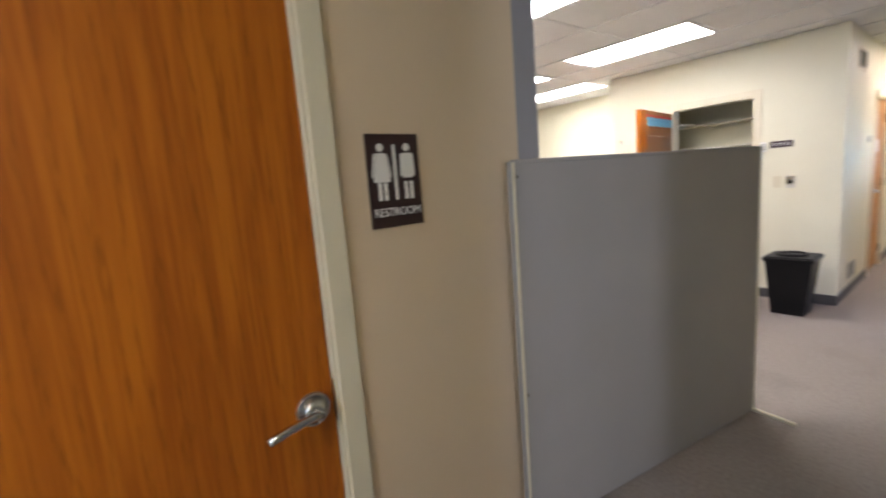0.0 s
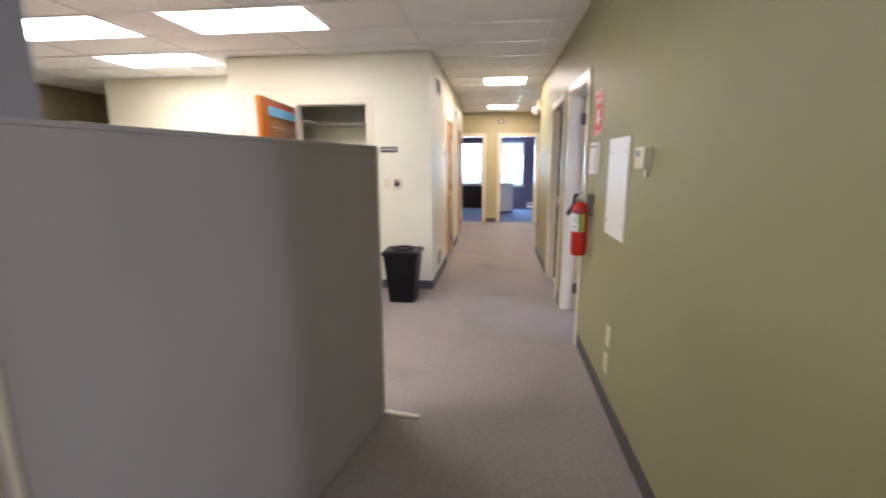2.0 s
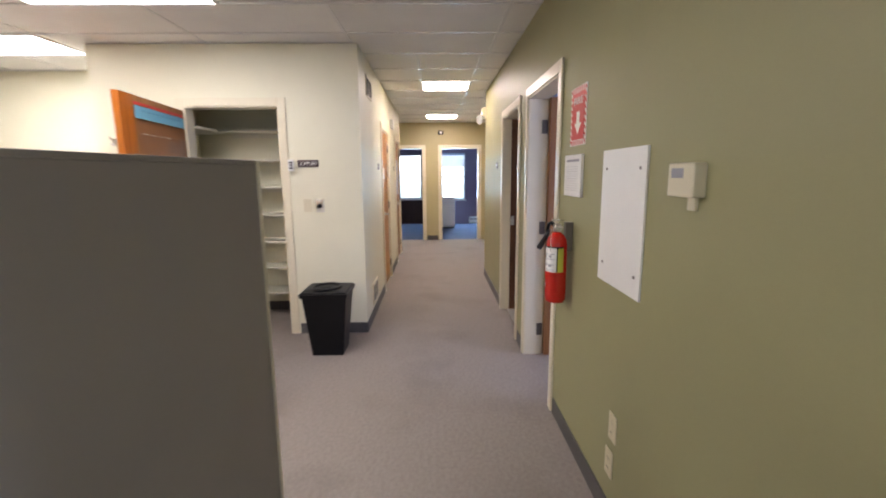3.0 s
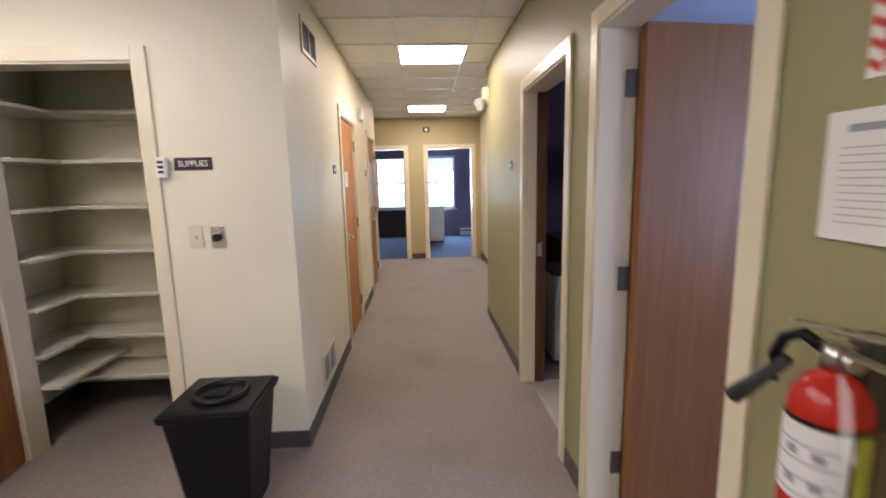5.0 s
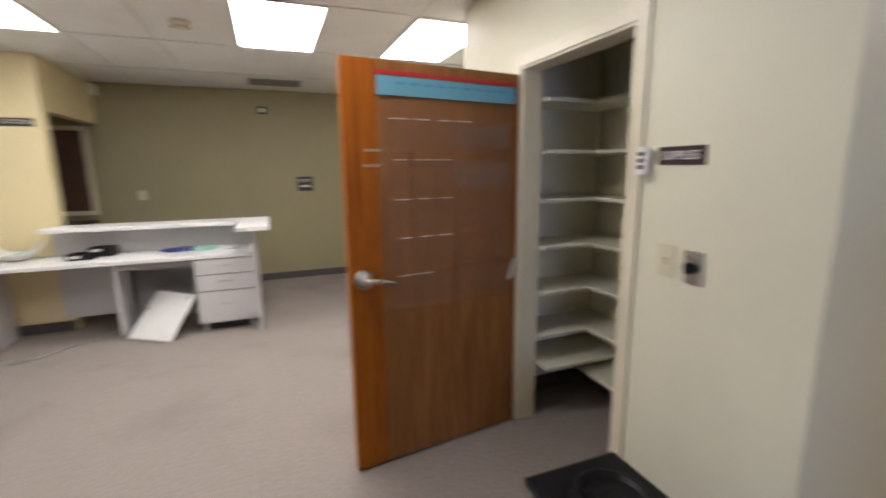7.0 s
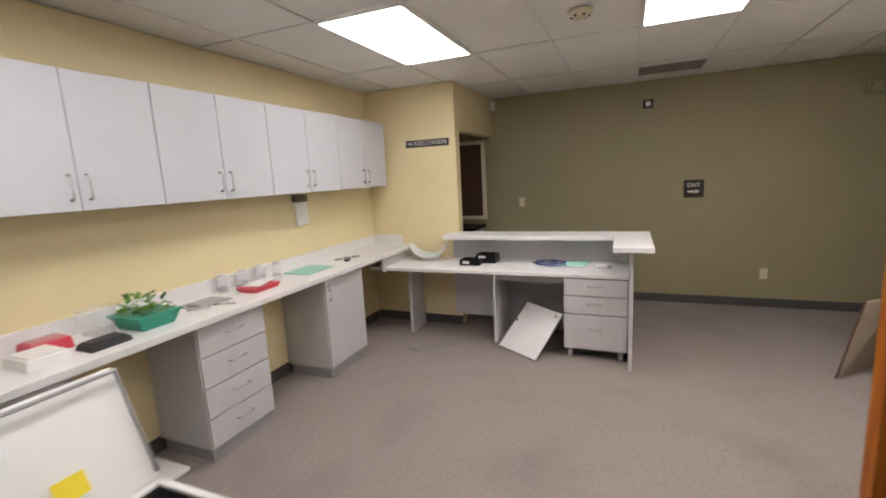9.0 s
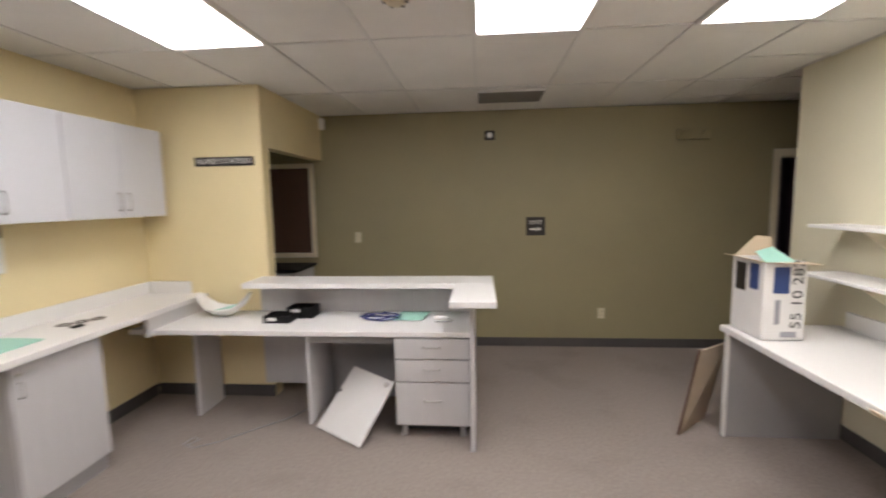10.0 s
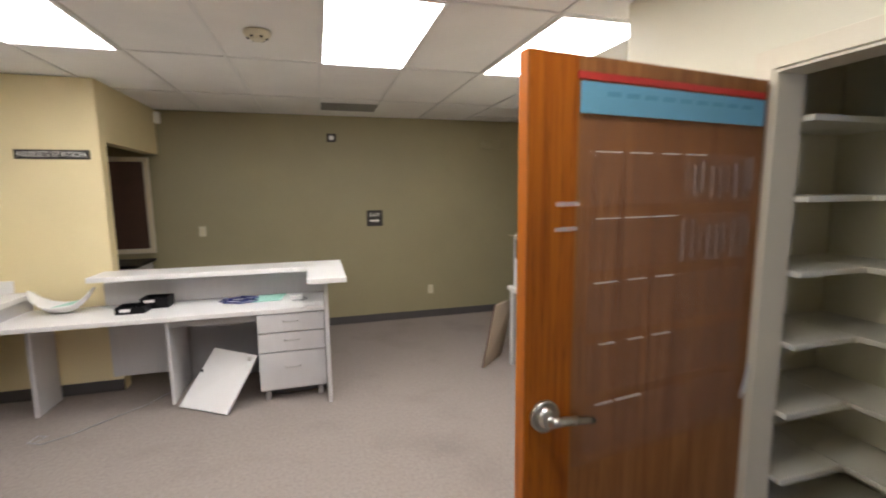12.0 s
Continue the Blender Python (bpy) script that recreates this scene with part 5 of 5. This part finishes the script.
part("flap", slab([(bx0, by0, bz1), (bx0, by1, bz1), (bx0 - 0.06, by1, bz1 + 0.012), (bx0 - 0.06, by0, bz1 + 0.012)], 0.004), M_CARD, bx, "brown cardboard flap")
part("flap", slab([(bx0, by0, bz1), (bx1, by0, bz1), (bx1 + 0.04, by0 - 0.06, bz1 - 0.005), (bx0 + 0.02, by0 - 0.06, bz1 + 0.01)], 0.004), M_CARD, bx, "brown cardboard flap")
part("flap", slab([(bx0, by1, bz1), (bx1, by1, bz1), (bx1 + 0.01, by1 + 0.03, bz1 + 0.12), (bx0 + 0.15, by1 + 0.03, bz1 + 0.13)], 0.004), M_CARD, bx, "brown cardboard flap")
part("tissue", slab([(bx0 + 0.04, by0 + 0.03, bz1 - 0.03), (bx1 - 0.02, by0 + 0.05, bz1 - 0.02), (bx1 - 0.03, by1 - 0.05, bz1 + 0.06), (bx0 + 0.10, by1 - 0.06, bz1 + 0.03)], 0.006), M_MINT, bx, "mint green paper inside")
part("print_block", box(bx0 + 0.055, bx0 + 0.145, by0 - 0.002, by0 - 0.0005, bz0 + 0.29, bz0 + 0.45), M_NAVY, bx, "navy printed block")
part("print_block", box(bx0 - 0.002, bx0 - 0.0005, by0 + 0.05, by0 + 0.14, bz0 + 0.30, bz0 + 0.46), M_NAVY, bx)
part("print_block", box(bx0 - 0.002, bx0 - 0.0005, by0 + 0.18, by0 + 0.29, bz0 + 0.27, bz0 + 0.45), M_SIGNB, bx)
part("print_bars", box(bx0 + 0.11, bx0 + 0.20, by0 - 0.002, by0 - 0.0005, bz0 + 0.02, bz0 + 0.055), M_INK, bx)
part("print_bars", box(bx0 + 0.07, bx0 + 0.10, by0 - 0.002, by0 - 0.0005, bz0 + 0.10, bz0 + 0.25), M_INK, bx)
letters("55 10 282", 0.085, pose(bx1 - 0.045, by0 - 0.0015, bz0 + 0.285, 90, 0, 0) @ pose(0, 0, 0, 0, 0, 90), M_DARK, bx, width=0.42)
lb = thing("leaning_board", "beige hardboard panel leaning against the desk end", "board", 6.42, 5.7, 0)
part("board", slab([(6.165, 5.53, 0.003), (6.46, 5.80, 0.003), (6.56, 5.74, 0.60), (6.315, 5.60, 0.58)], 0.014, bev=0.003), M_BOARD, lb)
part("edge_band", slab([(6.157, 5.525, 0.003), (6.169, 5.516, 0.003), (6.318, 5.588, 0.585), (6.308, 5.597, 0.585)], 0.012), M_CORK, lb, "dark edge banding")

# ---- plastic drawer tower by the closet wall ----
dt = thing("plastic_drawers", "white plastic drawer tower with translucent drawers", "drawer tower", 6.06, 3.37, 0)
part("frame", box(5.89, 6.245, 3.20, 3.55, 0.0, 0.60, bev=0.012), M_WHITEP, dt)
part("top", box(5.885, 6.248, 3.195, 3.555, 0.598, 0.615, bev=0.006), M_WHITEP, dt)
for k in range(3):
    z = 0.025 + k * 0.19
    f = part("drawer", box(5.868, 5.889, 3.225, 3.525, z, z + 0.175, bev=0.008), M_FROST, dt, "translucent drawer front")
    part("pull", box(5.855, 5.868, 3.30, 3.45, z + 0.13, z + 0.155, bev=0.005), M_FROST, f)
    part("side_window", box(5.93, 6.21, 3.196, 3.1995, z, z + 0.165), M_FROST, dt)

# ---- open chest near the partition ----
ch = thing("chest_freezer", "small white chest freezer with its lid open and empty", "chest freezer", 3.25, 2.38, 0)
cx0, cx1, cy0, cy1, cz = 3.0, 3.49, 2.13, 2.63, 0.50
w = 0.03
for b in ((cx0, cx1, cy0, cy0 + w), (cx0, cx1, cy1 - w, cy1), (cx0, cx0 + w, cy0 + w + 0.001, cy1 - w - 0.001), (cx1 - w, cx1, cy0 + w + 0.001, cy1 - w - 0.001)):
    part("side_wall", box(*b, 0.046, cz, bev=0.005), M_WHITEP, ch)
part("floor_plate", box(cx0, cx1, cy0, cy1, 0.0, 0.045), M_DARK, ch)
bm = bmesh.new()
i = w + 0.001
box(cx0 + i, cx1 - i, cy0 + i, cy0 + i + 0.006, 0.05, cz - 0.012, bm)
box(cx0 + i, cx1 - i, cy1 - i - 0.006, cy1 - i, 0.05, cz - 0.012, bm)
box(cx0 + i, cx0 + i + 0.006, cy0 + i + 0.006, cy1 - i - 0.006, 0.05, cz - 0.012, bm)
box(cx1 - i - 0.006, cx1 - i, cy0 + i + 0.006, cy1 - i - 0.006, 0.05, cz - 0.012, bm)
part("liner", bm, M_DARK, ch, "black inner liner")
la_ = radians(112)
ux, uz = math.cos(la_), math.sin(la_)
L_ = 0.48
ld = part("lid", slab([(cx0, cy0, cz + 0.005), (cx0, cy1, cz + 0.005), (cx0 + ux * L_, cy1 - 0.01, cz + 0.005 + uz * L_), (cx0 + ux * L_, cy0 + 0.01, cz + 0.005 + uz * L_)], -0.03, bev=0.008), M_WHITEP, ch, "raised white lid")
o = Vector((uz, 0, -ux)) * 0.0315


def lidp(v, s):
    return Vector((cx0 + ux * s, v, cz + 0.005 + uz * s)) + o


part("lid_gasket", tube([lidp(cy0 + 0.02, 0.03), lidp(cy0 + 0.02, L_ - 0.02), lidp(cy1 - 0.02, L_ - 0.02), lidp(cy1 - 0.02, 0.03)], 0.010, seg=6), M_LAMD, ld, "grey rubber gasket")
part("sticker", slab([lidp(2.30, 0.10), lidp(2.40, 0.10), lidp(2.40, 0.18), lidp(2.30, 0.18)], 0.002), M_YELL, ld, "yellow sticker")
part("latch", box(cx1, cx1 + 0.012, 2.36, 2.41, cz - 0.10, cz - 0.06, bev=0.004), M_DARKST, ch)

# ---- dark room seen through the second doorway ----
rc = thing("white_appliance", "white undercounter appliance with a dark top", "appliance", 7.3, -0.5, 0)
part("body", box(7.20, 7.62, -0.85, -0.22, 0.03, 0.72, bev=0.015), M_WHITEP, rc)
part("top", box(7.18, 7.64, -0.87, -0.20, 0.72, 0.745, bev=0.006), M_DARK, rc)
part("base", box(7.23, 7.59, -0.82, -0.25, 0.0, 0.03), M_DARK, rc)
tv = thing("towel_dispenser", "black plastic paper towel dispenser on the wall", "dispenser", 8.45, -0.84, 1.5)
part("cover", frustum(8.28, 8.46, -1.02, -0.66, 1.34, 1.74, 0.02, bev=0.045), M_BLACK, tv)
part("back_plate", box(8.46, 8.48, -0.98, -0.70, 1.38, 1.70), M_DARKST, tv)
wk = thing("dark_worktop", "dark worktop along the room wall", "worktop", 8.2, -1.2, 0)
part("top", box(7.66, 8.47, -2.5, -0.47, 0.86, 0.90, bev=0.004), M_DARK, wk)
part("body", box(7.70, 8.47, -2.48, -0.49, 0.0, 0.86), M_CORK, wk)

# ---- far rooms: windows, cabinet, heater ----


def window(name, y0, y1, z0, z1, blind):
    t = thing(name, "bright window with white frame" + (" and half lowered blind" if blind else ""), "window", 15.5, (y0 + y1) / 2, z0, kind="structure")
    e = 0.04
    for a in ((y0, y1, z0, z0 + e), (y0, y1, z1 - e, z1), (y0, y0 + e, z0 + e, z1 - e), (y1 - e, y1, z0 + e, z1 - e), (y0 + e, y1 - e, (z0 + z1) / 2 - 0.02, (z0 + z1) / 2 + 0.02)):
        part("window_frame", box(15.53, 15.58, a[0], a[1], a[2], a[3], bev=0.003), M_WHITEP, t)
    g = part("pane", box(15.552, 15.556, y0 + e, y1 - e, z0 + e, z1 - e), M_GLASS, t)
    g.visible_shadow = False
    part("window_sill", box(15.44, 15.52, y0 - 0.04, y1 + 0.04, z0 - 0.035, z0 - 0.003, bev=0.004), M_WHITEP, t)
    if blind:
        b = part("blind", box(15.50, 15.525, y0 + 0.01, y1 - 0.01, z1 - 0.05, z1), M_BLUEWALL, t, "pale blue blind")
        for k in range(12):
            z = z1 - 0.07 - k * 0.03
            part("slat", slab([(15.500, y0 + 0.015, z), (15.500, y1 - 0.015, z), (15.522, y1 - 0.015, z + 0.022), (15.522, y0 + 0.015, z + 0.022)], 0.0015), M_BLUEWALL, b)


# the second one frames the added, unseen west opening
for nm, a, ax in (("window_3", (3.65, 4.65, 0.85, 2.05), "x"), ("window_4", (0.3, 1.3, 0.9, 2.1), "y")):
    tw = thing(nm, "unseen white framed window in the wall", "window", kind="structure")
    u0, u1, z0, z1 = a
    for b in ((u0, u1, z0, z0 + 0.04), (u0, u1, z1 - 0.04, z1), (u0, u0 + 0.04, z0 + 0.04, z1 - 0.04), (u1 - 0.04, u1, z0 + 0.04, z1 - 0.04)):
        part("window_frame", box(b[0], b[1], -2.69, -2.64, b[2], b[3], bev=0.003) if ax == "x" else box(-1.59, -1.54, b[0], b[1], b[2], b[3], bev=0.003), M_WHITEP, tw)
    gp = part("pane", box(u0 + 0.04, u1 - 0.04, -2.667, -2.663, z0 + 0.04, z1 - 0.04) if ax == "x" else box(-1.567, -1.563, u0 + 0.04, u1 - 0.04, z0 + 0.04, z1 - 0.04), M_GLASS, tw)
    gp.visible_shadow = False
window("window_1", *W_B, 0.72, 2.07, True)
window("window_2", *W_A, 0.74, 2.04, False)
solo("backdrop", box(16.6, 16.62, -4, 6, 0.9, 6), M_OUT, "pale bright sky outside the windows", "backdrop", kind="structure")
solo("backdrop_trees", box(16.5, 16.52, -4, 6, -2, 1.15), M_OUTG, "pale blurred greenery outside the windows", "backdrop", kind="structure")
wcab = thing("white_cabinet", "white floor standing cabinet below the window", "cabinet", 14.6, 0.42, 0)
part("body", box(14.3, 14.8, 0.26, 0.76, 0.03, 0.86, bev=0.01), M_WHITEP, wcab)
part("door", box(14.282, 14.299, 0.27, 0.75, 0.06, 0.60, bev=0.004), M_WHITEP, wcab)
part("drawer", box(14.282, 14.299, 0.27, 0.75, 0.61, 0.85, bev=0.004), M_WHITEP, wcab)
part("plinth", box(14.32, 14.78, 0.28, 0.74, 0, 0.03), M_DARK, wcab)
ht = thing("wall_heater", "low white baseboard heater under the window", "heater", 15.4, -0.4, 0.04)
part("housing", box(15.40, 15.495, -0.65, -0.22, 0.02, 0.20, bev=0.008), M_WHITEP, ht)
part("louvre", box(15.395, 15.4, -0.63, -0.24, 0.12, 0.15), M_DARK, ht)
# plain dark board across the wall below the north window
solo("low_dark_band", box(15.485, 15.498, 0.95, 2.98, 0.02, 0.70), M_CORK, "dark panel below the window", "panel", kind="structure")
